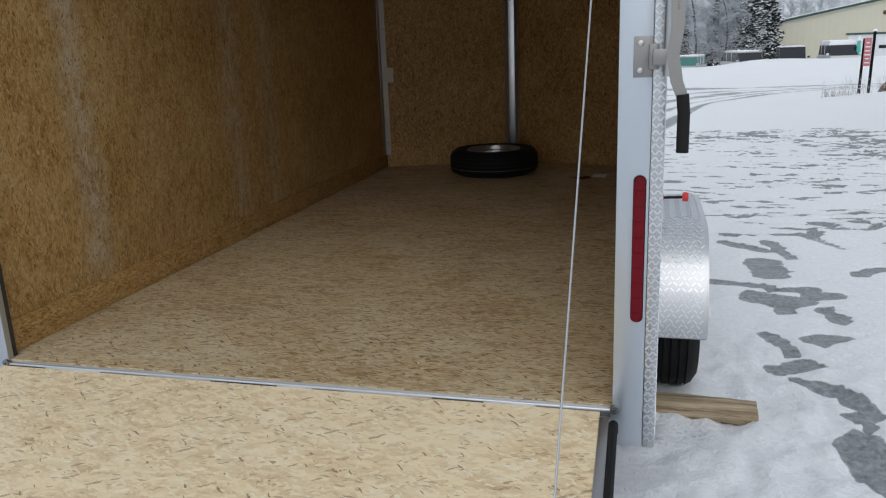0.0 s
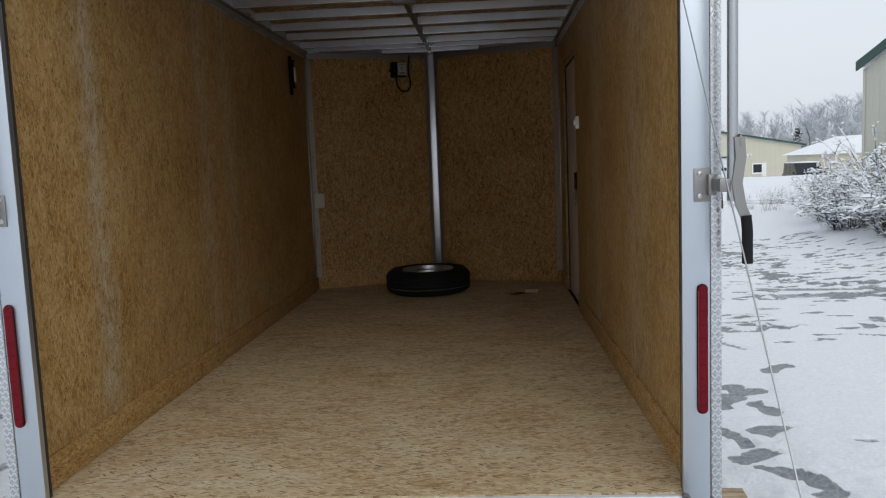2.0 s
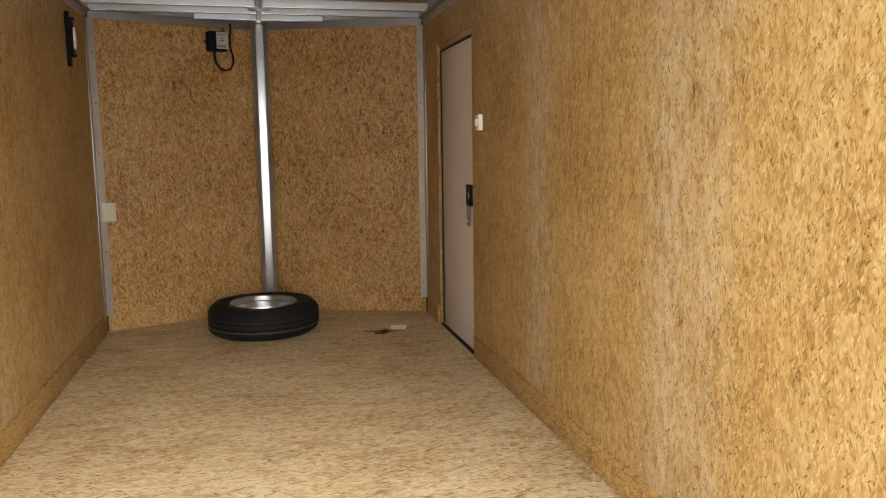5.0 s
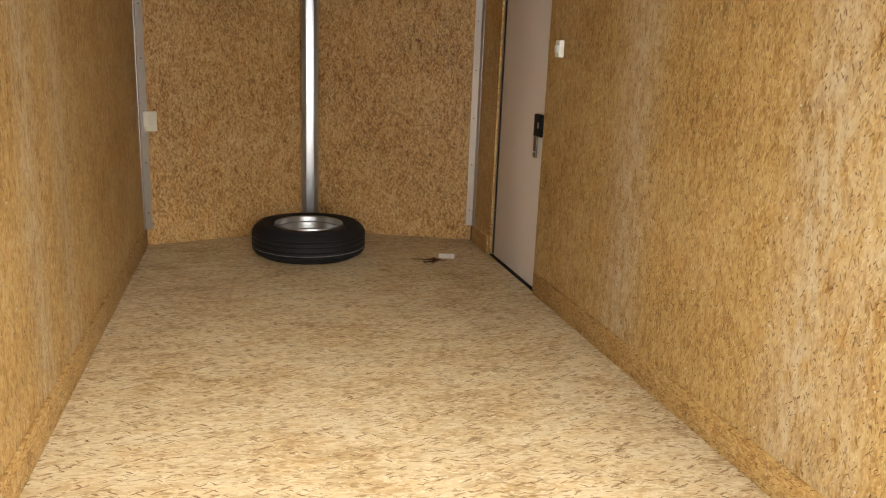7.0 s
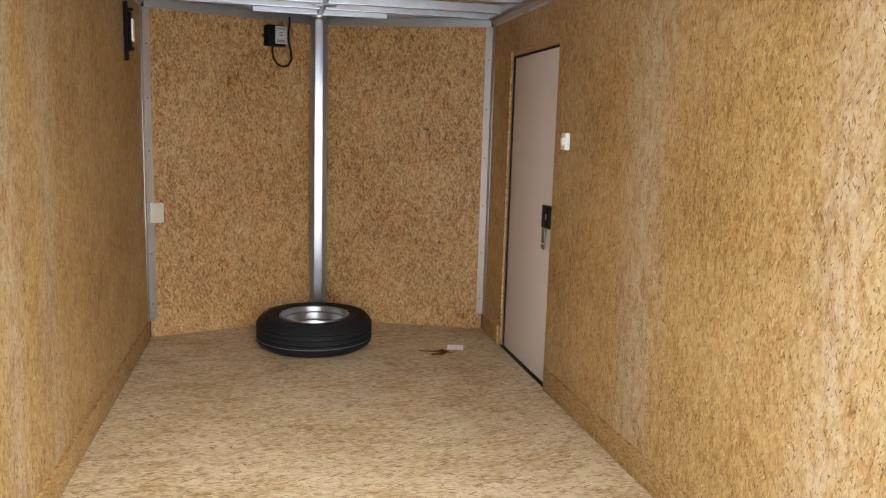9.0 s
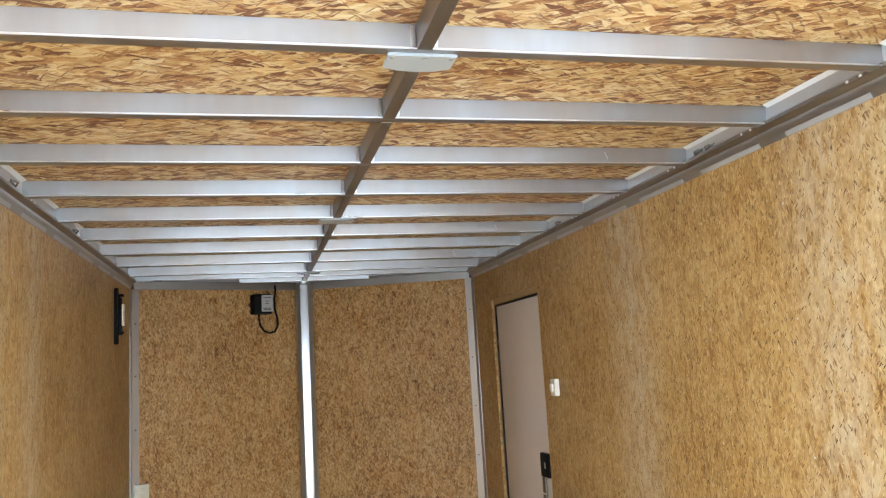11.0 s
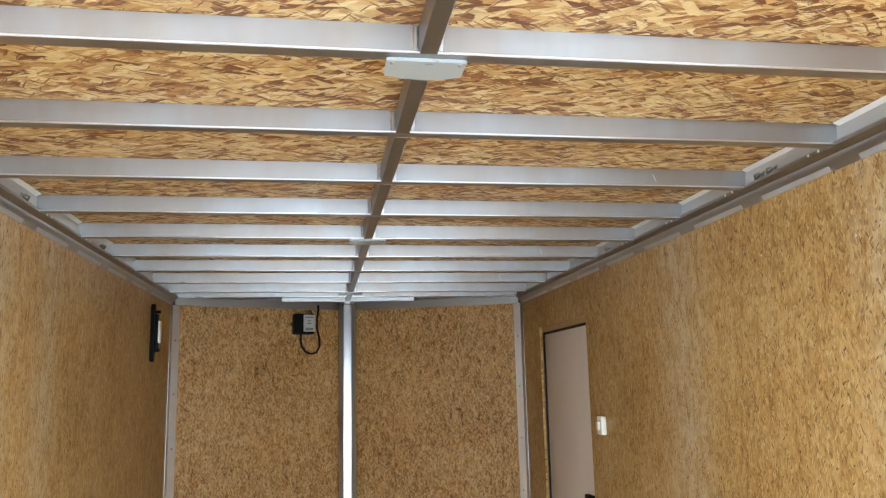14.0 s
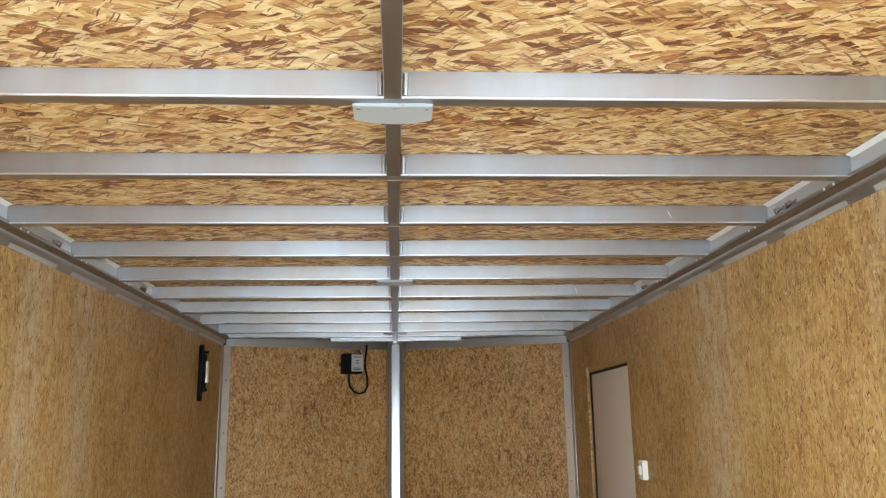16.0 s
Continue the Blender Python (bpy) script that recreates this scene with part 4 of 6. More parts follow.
# sill with the ramp's long hinge
sill = thing("ramp_hinge", (0, -0.01, -0.06), "aluminium piano hinge along the trailer sill", "hinge", kind="structure")
part("sill_angle", box(-0.9835, 0.9835, -0.0105, -0.0068, -0.07, -0.004, 0.001), aluminium_dull, sill)
part("hinge_pin", tube([(-0.985, -0.0155, -0.013), (0.985, -0.0155, -0.013)], 0.0042, 10), aluminium, sill)
rng = random.Random(3)
x = -0.98
k = 0
while x < 0.96:
    w = rng.uniform(0.10, 0.30)
    part("hinge_knuckle", box(x, min(x + w - 0.002, 0.98), -0.0220, -0.0206, -0.030, -0.0125 if k % 2 else -0.0145, 0.0004), (dark_gap, aluminium, steel, aluminium_dull)[k % 4], sill)
    x += w
    k += 1
for s in (-1, 1):
    eye = lathe([(0.012, -0.005), (0.012, 0.005), (0.004, 0.005), (0.004, -0.005)], 16, Matrix.Translation((s * 0.99, -0.018, -0.010)) @ Matrix.Rotation(radians(90), 4, "X"))
    part("pin_end", eye, steel, sill)

# ramp, let down to the snow
RAMP_END = (-1.84, -0.40)


def on_ramp(y, lift=0.0):
    t = (y + 0.0225) / (RAMP_END[0] + 0.0225)
    return -0.017 + t * (RAMP_END[1] + 0.017) + lift


ramp_thing = thing("loading_ramp", (0, -0.9, -0.42), "strand board loading ramp lowered onto the snow, aluminium edges", "ramp")
for a, b in ((-0.0225, -1.24), (-1.242, -1.82)):
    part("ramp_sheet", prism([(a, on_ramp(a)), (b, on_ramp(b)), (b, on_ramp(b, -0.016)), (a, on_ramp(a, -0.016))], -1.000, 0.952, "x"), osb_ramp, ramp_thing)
for s in (-1, 1):
    a, b = -0.05, -1.83
    part("edge_rail", prism([(a, on_ramp(a, 0.004)), (b, on_ramp(b, 0.004)), (b, on_ramp(b, -0.05)), (a, on_ramp(a, -0.05))], s * (0.9525 if s > 0 else 1.0005), s * (0.978 if s > 0 else 1.004), "x"), aluminium, ramp_thing)
    if s < 0:
        continue
    seal = tube([(s * 0.990, a + 0.004, on_ramp(a, -0.04)), (s * 0.990, a - 0.004, on_ramp(a, -0.012)), (s * 0.990, a - 0.03, on_ramp(a, 0.002)), (s * 0.990, b, on_ramp(b, 0.002))], 0.0125, 8)
    part("rubber_seal", seal, rubber, ramp_thing, "black rubber bulb seal")
part("end_rail", prism([(-1.821, on_ramp(-1.82, 0.003)), (-1.86, on_ramp(-1.86, -0.005)), (-1.86, on_ramp(-1.86, -0.05)), (-1.821, on_ramp(-1.82, -0.05))], -0.9775, 0.9775, "x"), aluminium, ramp_thing)
part("underside", prism([(-0.05, on_ramp(-0.05, -0.0165)), (-1.82, on_ramp(-1.82, -0.0165)), (-1.82, on_ramp(-1.82, -0.045)), (-0.05, on_ramp(-0.05, -0.045))], -0.95, 0.95, "x"), aluminium_dull, ramp_thing)

for s in (-1, 1):
    cab = thing("ramp_cable", (s * 0.95, -1.6, -0.35), "thin steel lift cable from the jamb to the ramp", "cable", group="ramp cables")
    part("wire", tube([(s * 0.952, -0.017, 1.60), (s * 0.940, -1.60, on_ramp(-1.60, 0.012))], 0.0018, 6), rod_metal, cab)
    part("upper_tab", box(s * 0.944, s * 0.983, -0.012, -0.008, 1.590, 1.622, 0.001), steel, cab)
    part("lower_eye", lathe([(0.012, -0.003), (0.012, 0.003), (0.006, 0.003), (0.006, -0.003)], 12, Matrix.Translation((s * 0.940, -1.605, on_ramp(-1.605, 0.014))) @ Matrix.Rotation(radians(90), 4, "Y")), steel, cab)


# ---------------------------------------------------------------- side door, switch and fittings
door = thing("side_door", (W + 0.03, 3.32, 0.02), "closed greige flat side door with a black latch", "door", kind="structure")
y0, y1, z0, z1 = DOOR
part("door_leaf", box(W + 0.020, W + 0.045, y0 + 0.012, y1 - 0.030, 0.0075, z1 - 0.042, 0.002), door_face, door)
part("reveal_front", box(W + 0.0115, W + 0.055, y1 - 0.0145, y1, z0, z1, 0.001), reveal_wood, door)
part("reveal_top", box(W + 0.0115, W + 0.055, y0, y1 - 0.015, z1 - 0.030, z1, 0.001), reveal_wood, door)
part("reveal_rear", box(W + 0.0115, W + 0.055, y0, y0 + 0.010, z0, z1 - 0.031, 0.001), reveal_wood, door)
part("gasket_front", box(W + 0.012, W + 0.048, y1 - 0.0265, y1 - 0.0185, z0, z1 - 0.031), rubber, door)
part("gasket_top", box(W + 0.012, W + 0.048, y0 + 0.011, y1 - 0.028, z1 - 0.040, z1 - 0.0305), rubber, door)
part("threshold", box(W + 0.0005, W + 0.05, y0, y1, 0.0005, 0.006, 0.001), rubber, door, "black rubber sill strip")
latch = part("latch_case", box(W - 0.006, W + 0.0195, 2.948, 3.060, 0.800, 0.912, 0.005), black_plastic, door, "black plastic latch case")
part("latch_slot", box(W - 0.0085, W - 0.0065, 2.985, 3.000, 0.842, 0.872, 0.001), steel, latch)
part("lever", box(W - 0.002, W + 0.008, 3.018, 3.060, 0.690, 0.7995, 0.003), latch_steel, door, "flat brushed steel pull lever")
part("lever_band", box(W - 0.0040, W - 0.0022, 3.018, 3.060, 0.716, 0.722), white_plastic, door)
heads(door, "screw_head", [(W - 0.0003, y1 + 0.012, 0.135), (W - 0.0003, y1 + 0.012, 0.165)], (-1, 0, 0), 0.006, black_plastic)

sw = thing("light_switch", (W, 2.765, 1.19), "small white surface light switch beside the door", "switch")
part("case", box(W - 0.024, W - 0.0005, 2.738, 2.792, 1.193, 1.270, 0.004), white_plastic, sw)
part("rocker", box(W - 0.034, W - 0.0245, 2.751, 2.779, 1.214, 1.248, 0.003), white_plastic, sw)

out = thing("power_outlet", (-0.965, 4.13, 0.685), "cream double power outlet on the nose panel", "outlet")
turn = Matrix.Rotation(math.atan2(APEX_Y - NOSE_Y - 0.045, 0.94), 4, "Z")
part("cover_plate", box(-0.965 - 0.037, -0.965 + 0.037, 4.116, 4.136, 0.685, 0.800, 0.003, None, turn), cream_plastic, out)
for z in (0.719, 0.766):
    part("socket", box(-0.963 - 0.016, -0.963 + 0.016, 4.111, 4.116, z - 0.014, z + 0.014, 0.002, None, turn), cream_plastic, out)

brk = thing("breakaway_box", (-0.284, 4.377, 1.74), "black battery box with a printed label and cable loop", "battery box")
turn = Matrix.Rotation(radians(20), 4, "Z")
part("case", box(-0.289 - 0.058, -0.289 + 0.058, 4.317, 4.397, 1.742, 1.865, 0.006, None, turn), black_plastic, brk)
part("label", box(-0.252 - 0.036, -0.252 + 0.036, 4.316, 4.321, 1.755, 1.858, 0.0005, None, turn), printed_label, brk, "pale printed label")
for z, w in ((1.842, 0.05), (1.82, 0.02), (1.805, 0.025), (1.775, 0.05), (1.766, 0.05)):
    part("label_bar", box(-0.252 - w / 2, -0.252 + w / 2, 4.314, 4.316, z - 0.003, z + 0.003, 0, None, turn), label_ink, brk)
part("bracket_tab", lathe([(0.012, -0.004), (0.012, 0.004), (0.005, 0.004), (0.005, -0.004)], 14, Matrix.Translation((-0.356, 4.357, 1.802)) @ Matrix.Rotation(radians(90), 4, "X")), black_plastic, brk)
loop = [(-0.302, 4.342, 1.744), (-0.304, 4.337, 1.71), (-0.296, 4.332, 1.665), (-0.274, 4.329, 1.635), (-0.242, 4.332, 1.62), (-0.210, 4.342, 1.63), (-0.190, 4.357, 1.665),
        (-0.192, 4.377, 1.72), (-0.206, 4.387, 1.78), (-0.206, 4.397, 1.84), (-0.198, 4.407, 1.89), (-0.200, 4.417, 1.925)]
part("cable_loop", tube(loop, 0.0065, 8), rubber, brk)
part("thin_wire", tube([(-0.234, 4.397, 1.866), (-0.246, 4.402, 1.89), (-0.239, 4.412, 1.90), (-0.274, 4.417, 1.925)], 0.003, 6), rubber, brk)

hold = thing("wall_bracket", (-W, 3.57, 1.56), "long black plastic holder with a white middle on the wall", "bracket")
n = 8
ol = [(3.575 + 0.022 * math.cos(a), 1.828 + 0.022 * math.sin(a)) for a in (math.pi * i / n for i in range(n + 1))]
ol += [(3.575 + 0.022 * math.cos(a), 1.585 + 0.022 * math.sin(a)) for a in (math.pi + math.pi * i / n for i in range(n + 1))]
part("back_plate", prism(ol, -W + 0.0005, -W + 0.018, "x"), black_plastic, hold)
part("body", box(-W + 0.0185, -W + 0.036, 3.555, 3.595, 1.61, 1.80, 0.006), black_plastic, hold)
part("white_insert", box(-W + 0.0365, -W + 0.048, 3.558, 3.592, 1.655, 1.765, 0.004), white_plastic, hold, "white plastic insert")
for z in (1.62, 1.81):
    part("peg", tube([(-W + 0.018, 3.575, z), (-W + 0.044, 3.575, z)], 0.008, 10), black_plastic, hold)


# ---------------------------------------------------------------- loose things on the floor
def tyre_profile(R, width, rim):
    h = width / 2
    prof = [(rim, -h * 0.80), (rim + 0.012, -h * 0.93), (rim + (R - rim) * 0.35, -h * 1.0), (rim + (R - rim) * 0.65, -h * 0.97), (R - 0.040, -h * 0.90), (R - 0.014, -h * 0.76)]
    for c in (-0.46, -0.16, 0.16, 0.46):
        g = 0.028
        prof += [(R, h * (c - g * 2.2)), (R - 0.008, h * (c - g)), (R - 0.008, h * (c + g)), (R, h * (c + g * 2.2))]
    prof += [(R - 0.014, h * 0.76), (R - 0.040, h * 0.90), (rim + (R - rim) * 0.65, h * 0.97), (rim + (R - rim) * 0.35, h * 1.0), (rim + 0.012, h * 0.93), (rim, h * 0.80)]
    return prof


TX, TY, TW = -0.068, 3.855, 0.188
spare = thing("spare_wheel", (TX, TY, 0), "spare tyre on a silver steel rim lying flat", "wheel")
tm = Matrix.Translation((TX, TY, TW / 2))
tyre = part("tyre", lathe(tyre_profile(0.333, TW, 0.200), 72, tm), rubber, spare)
for R2, z in ((0.30, TW * 0.985), (0.262, TW * 1.0)):
    part("sidewall_ring", lathe([(R2 - 0.003, z - 0.004), (R2, z + 0.0008), (R2 + 0.003, z - 0.004)], 72, Matrix.Translation((TX, TY, 0)), None, False), rubber, tyre)
part("pale_line", lathe([(0.3322, 0.0565), (0.3340, 0.0580), (0.3322, 0.0595)], 72, Matrix.Translation((TX, TY, 0)), None, False), printed_label, tyre, "thin pale line round the tread")
rim = [(0.205, 0.078), (0.199, 0.094), (0.192, 0.088), (0.188, 0.062), (0.178, 0.056), (0.172, 0.020), (0.160, 0.012), (0.150, -0.030), (0.120, -0.036), (0.085, -0.020), (0.060, -0.018), (0.058, -0.030),
       (0.062, -0.040), (0.120, -0.046), (0.155, -0.040), (0.170, -0.085), (0.195, -0.092)]
part("rim", lathe(rim, 64, tm), rim_metal, spare, "silver steel rim with stepped barrel")
heads(spare, "stud_hole", [(TX + 0.07 * math.cos(a), TY + 0.07 * math.sin(a), TW / 2 - 0.0185) for a in (2 * math.pi * i / 5 for i in range(5))], (0, 0, 1), 0.009, black_plastic)

card = solid("paper_tag", box(0.690, 0.786, 3.640, 3.700, 0.008, 0.010, 0, None, Matrix.Rotation(radians(-14), 4, "Z") @ Matrix.Rotation(radians(12), 4, "X")), label_paper, "small white paper tag lying on the floor", "paper")
rng = random.Random(11)
for i in range(7):
    cx, cy = 0.62 + rng.uniform(-0.05, 0.07), 3.60 + rng.uniform(-0.05, 0.06)
    bm = bmesh.new()
    a, L, w = rng.uniform(0, 6.3), rng.uniform(0.035, 0.065), rng.uniform(0.011, 0.020)
    rows = []
    for t in np.linspace(0, 1, 6):
        wd = w * math.sin(math.pi * min(max(t, 0.06), 0.94)) ** 0.7
        lift = 0.004 + 0.012 * t * t * rng.uniform(0.6, 1.2)
        rows.append([bm.verts.new((cx + math.cos(a) * L * (t - 0.5) - math.sin(a) * wd * q, cy + math.sin(a) * L * (t - 0.5) + math.cos(a) * wd * q, lift + 0.006 * abs(q))) for q in (-1, 0, 1)])
    for p, q in zip(rows, rows[1:]):
        for j in range(2):
            bm.faces.new((p[j], p[j + 1], q[j + 1], q[j]))
    bmesh.ops.solidify(bm, geom=bm.faces[:], thickness=0.0008)
    lo = min(v.co.z for v in bm.verts)
    bmesh.ops.translate(bm, verts=bm.verts, vec=(0, 0, 0.0005 - lo))
    solid("dead_leaf", bm, leaf_brown, "curled reddish brown dead leaf on the floor", "leaf", "dead leaves")
for i in range(3):
    cx, cy = 0.57 + 0.06 * i, 3.63 - 0.02 * i
    tw = tube([(cx - 0.05, cy + 0.01, 0.0035), (cx, cy, 0.005), (cx + 0.035, cy - 0.012 + 0.01 * i, 0.0035)], 0.0025, 5)
    solid("twig", tw, leaf_brown, "short brown twig lying on the floor", "twig", "floor twigs")


# ---------------------------------------------------------------- trailer wheel and fender outside
FY = 1.444
fen = thing("fender", (1.20, FY, -0.140), "tread plate aluminium wheel fender on the trailer side", "fender")
arc = [(FY - 0.555, -0.140), (FY - 0.552, -0.085), (FY - 0.530, 0.030), (FY - 0.485, 0.130), (FY - 0.415, 0.207), (FY - 0.33, 0.240), (FY - 0.22, 0.247), (FY + 0.22, 0.247), (FY + 0.33, 0.240),
       (FY + 0.415, 0.207), (FY + 0.485, 0.130), (FY + 0.530, 0.030), (FY + 0.552, -0.085), (FY + 0.555, -0.140)]
inner = [(FY + (y - FY) * 0.985, z - 0.006) for y, z in arc]
part("top_sheet", prism(arc + inner[::-1], 1.097, 1.290, "x"), tread, fen)
part("side_sheet", prism(arc + [(FY + 0.42, -0.140), (FY + 0.40, 0.03), (FY + 0.30, 0.150), (FY, 0.180), (FY - 0.30, 0.150), (FY - 0.40, 0.03), (FY - 0.42, -0.140)], 1.2905, 1.295, "x"), tread, fen)
lug = bmesh.new()
k = 0
for (ya, za), (yb, zb) in zip(arc, arc[1:]):
    seg = Vector((0, yb - ya, zb - za))
    steps = max(1, round(seg.length / 0.021))
    nrm = Vector((0, -seg.z, seg.y)).normalized()
    for i in range(steps):
        c = Vector((0, ya, za)) + seg * ((i + 0.5) / steps) + nrm * 0.0008
        for col in range(8):
            x = 1.110 + col * 0.0215 + (0.0107 if k % 2 else 0)
            ang = 45 if (k + col) % 2 else -45
            m = Matrix.Translation((x, c.y, c.z)) @ nrm.to_track_quat("Z", "X").to_matrix().to_4x4() @ Matrix.Rotation(radians(ang), 4, "Z") @ Matrix.Diagonal((0.018, 0.0042, 0.004, 1))
            bmesh.ops.create_cube(lug, size=1, matrix=m)
        k += 1
tagged(part("tread_relief", lug, aluminium, fen), kind="stuff")
part("side_lamp", box(1.2955, 1.308, FY - 0.50, FY - 0.44, -0.07, -0.04, 0.004), white_plastic, fen, "small pale amber side lamp")

wh = thing("trailer_wheel", (1.188, FY, -0.545), "black tyre on the snow under the fender", "wheel")
wm = Matrix.Translation((1.188, FY, -0.214)) @ Matrix.Rotation(radians(90), 4, "Y")
part("tyre", lathe(tyre_profile(0.332, 0.212, 0.196), 64, wm), rubber, wh)
part("rim", lathe([(r, -h) for r, h in rim], 40, wm), rim_metal, wh)

mk = thing("marker_light", (1.15, 0.30, 0.50), "red side marker light on a short black stalk", "marker light")
part("foot", lathe([(0.014, 0), (0.012, 0.008), (0.001, 0.010)], 14, Matrix.Translation((1.0975, 0.30, 0.512)) @ Matrix.Rotation(radians(90), 4, "Y"), None, False), red_paint, mk)
part("stalk", tube([(1.100, 0.30, 0.512), (1.158, 0.30, 0.514)], 0.004, 8), rubber, mk)
part("lens", lathe([(0.001, -0.008), (0.012, -0.008), (0.014, 0.0), (0.012, 0.008), (0.001, 0.008)], 16, Matrix.Translation((1.166, 0.30, 0.515)) @ Matrix.Rotation(radians(90), 4, "Y"), None, False), red_paint, mk)

blk = bmesh.new()
bz = gz(1.3, 1.10)
pl = [(1.035, bz - 0.01), (1.165, bz - 0.01), (1.17, bz + 0.035), (1.135, bz + 0.054), (1.07, bz + 0.058), (1.035, bz + 0.038)]
prism(pl, 0.92, 1.515, "x", blk)
bmesh.ops.bevel(blk, geom=list(blk.edges), offset=0.004, segments=1, affect="EDGES")
bmesh.ops.subdivide_edges(blk, edges=[e for e in blk.edges if e.calc_length() > 0.4], cuts=8)
rng = random.Random(4)
for v in blk.verts:
    v.co += Vector((rng.uniform(-0.004, 0.004), rng.uniform(-0.003, 0.003), rng.uniform(-0.003, 0.003)))
bmesh.ops.rotate(blk, verts=blk.verts, cent=(1.2, 1.10, bz), matrix=Matrix.Rotation(radians(-3), 3, "Z"))
solid("wheel_chock", blk, raw_wood, "rough split timber block chocking the wheel", "wood block")

# ---------------------------------------------------------------- charcoal trailer parked alongside
nb = thing("parked_trailer", (-4.2, 3.5, gz(-4.2, 3.5)), "charcoal enclosed trailer with snow on its roof", "trailer")
part("body", box(-5.4, -3.22, -0.5, 8.5, -0.02, 2.26, 0.02), slate_paint, nb)
part("lower_trim", box(-3.2195, -3.205, -0.5, 8.5, -0.10, 0.0, 0.003), aluminium, nb)
part("frame_rail", box(-5.3, -3.24, -0.4, 8.4, -0.14, -0.021), slate_paint, nb)
part("top_trim", box(-3.2195, -3.207, -0.5, 8.5, 2.16, 2.26, 0.003), jamb_skin, nb)
rs = box(-5.38, -3.24, -0.45, 8.45, 2.2605, 2.36, 0.04)
part("roof_snow", rs, clump_snow, nb, "white snow on the roof")
jw = part("jack_wheel", lathe([(0.068, -0.030), (0.080, -0.018), (0.080, 0.018), (0.068, 0.030), (0.03, 0.025), (0.03, -0.025)], 28, Matrix.Translation((-3.34, 3.05, -0.235)) @ Matrix.Rotation(radians(90), 4, "Y")), rubber, nb)
part("jack_fork", box(-3.256, -3.248, 3.03, 3.07, -0.245, -0.142, 0.002), white_skin, jw)
for y in (5.6, 6.5):
    part("road_wheel", lathe(tyre_profile(0.33, 0.20, 0.196), 40, Matrix.Translation((-3.9, y + 1.5, gz(-3.9, y + 1.5) + 0.32)) @ Matrix.Rotation(radians(90), 4, "Y")), rubber, nb)


# ---------------------------------------------------------------- sage building beyond the shrubs
def shed_near():
    C = Vector((9.58, 17.43, 0))
    d = Vector((0.254, -0.967, 0)).normalized()
    out_n = Vector((d.y, -d.x, 0))      # faces the yard
    if out_n.x > 0:
        out_n = -out_n
    b = gz(C.x, C.y) - 0.6
    house = thing("sage_building", (C.x, C.y, b), "pale sage steel-sided building with green roof trim", "building")
    m = Matrix.Translation((C.x, C.y, 0)) @ Matrix((( d.x, -out_n.x, 0, 0), (d.y, -out_n.y, 0, 0), (0, 0, 1, 0), (0, 0, 0, 1)))
    # local: x along the gable wall, y into the building
    L, eave, pitch = 12.0, 2.88, 0.43
    wx0, wx1, wz0, wz1 = 1.47, 2.69, 0.49, 1.70

    def top(x):
        return eave + pitch * min(x, L - x)

    def put(bm):
        bmesh.ops.transform(bm, matrix=m, verts=bm.verts)
        return bm
    # ribbed siding as upright sheets with a rib at each edge
    step = 0.23
    k = 0
    x = 0.0
    while x < L - 1e-6:
        x2 = min(x + step, L)
        spans = [(b, None)]
        if x2 > wx0 and x < wx1:
            spans = [(b, wz0), (wz1, None)]
        for z0, z1 in spans:
            bm = bmesh.new()
            prof = [(x, 0.0), (x + 0.018, -0.018), (x + 0.045, -0.018), (x + 0.063, 0.0), (x2, 0.0), (x2, 0.012), (x, 0.012)]
            lo, hi = [], []
            for (px_, py_) in prof:
                lo.append(bm.verts.new((px_, py_, z0)))
                hi.append(bm.verts.new((px_, py_, top(px_) if z1 is None else z1)))
            n = len(prof)
            for i in range(n):
                bm.faces.new((lo[i], lo[(i + 1) % n], hi[(i + 1) % n], hi[i]))
            bm.faces.new(lo)
            bm.faces.new(hi[::-1])
            part("siding_sheet", put(bm), siding_sage, house)
        x = x2
        k += 1
    part("side_wall", put(box(-0.005, 0.012, 0.02, 9.0, b, eave)), siding_sage, house)
    for sgn in (0, 1):
        xa, xb = (-0.13, L / 2) if sgn == 0 else (L + 0.13, L / 2)
        za, zb = eave - 0.13 * pitch, eave + pitch * L / 2
        bm = bmesh.new()
        vs = [bm.verts.new(p) for p in ((xa, -0.14, za + 0.02), (xb, -0.14, zb + 0.02), (xb, -0.14, zb + 0.24), (xa, -0.14, za + 0.24),
                                        (xa, -0.10, za + 0.02), (xb, -0.10, zb + 0.02), (xb, -0.10, zb + 0.24), (xa, -0.10, za + 0.24))]
        for f in ((0, 1, 2, 3), (7, 6, 5, 4), (0, 4, 5, 1), (1, 5, 6, 2), (2, 6, 7, 3), (3, 7, 4, 0)):
            bm.faces.new([vs[i] for i in f])
        part("rake_trim", put(bm), green_trim, house, "dark green rake trim")
        bm = bmesh.new()
        vs = [bm.verts.new(p) for p in ((xa, -0.099, za + 0.10), (xb, -0.099, zb + 0.10), (xb, 9.2, zb + 0.10), (xa, 9.2, za + 0.10),
                                        (xa, -0.099, za + 0.20), (xb, -0.099, zb + 0.20), (xb, 9.2, zb + 0.20), (xa, 9.2, za + 0.20))]
        for f in ((0, 1, 2, 3), (7, 6, 5, 4), (0, 4, 5, 1), (1, 5, 6, 2), (2, 6, 7, 3), (3, 7, 4, 0)):
            bm.faces.new([vs[i] for i in f])
        part("roof_slope", put(bm), clump_snow, house, "snow-covered roof slope")
    part("corner_trim", put(box(-0.02, 0.06, -0.022, -0.0185, b, eave)), siding_sage, house)
    win = part("window", put(box(wx0 + 0.05, wx1 - 0.05, 0.045, 0.055, wz0 + 0.05, wz1 - 0.05)), dark_glass, house, "dark window glass")
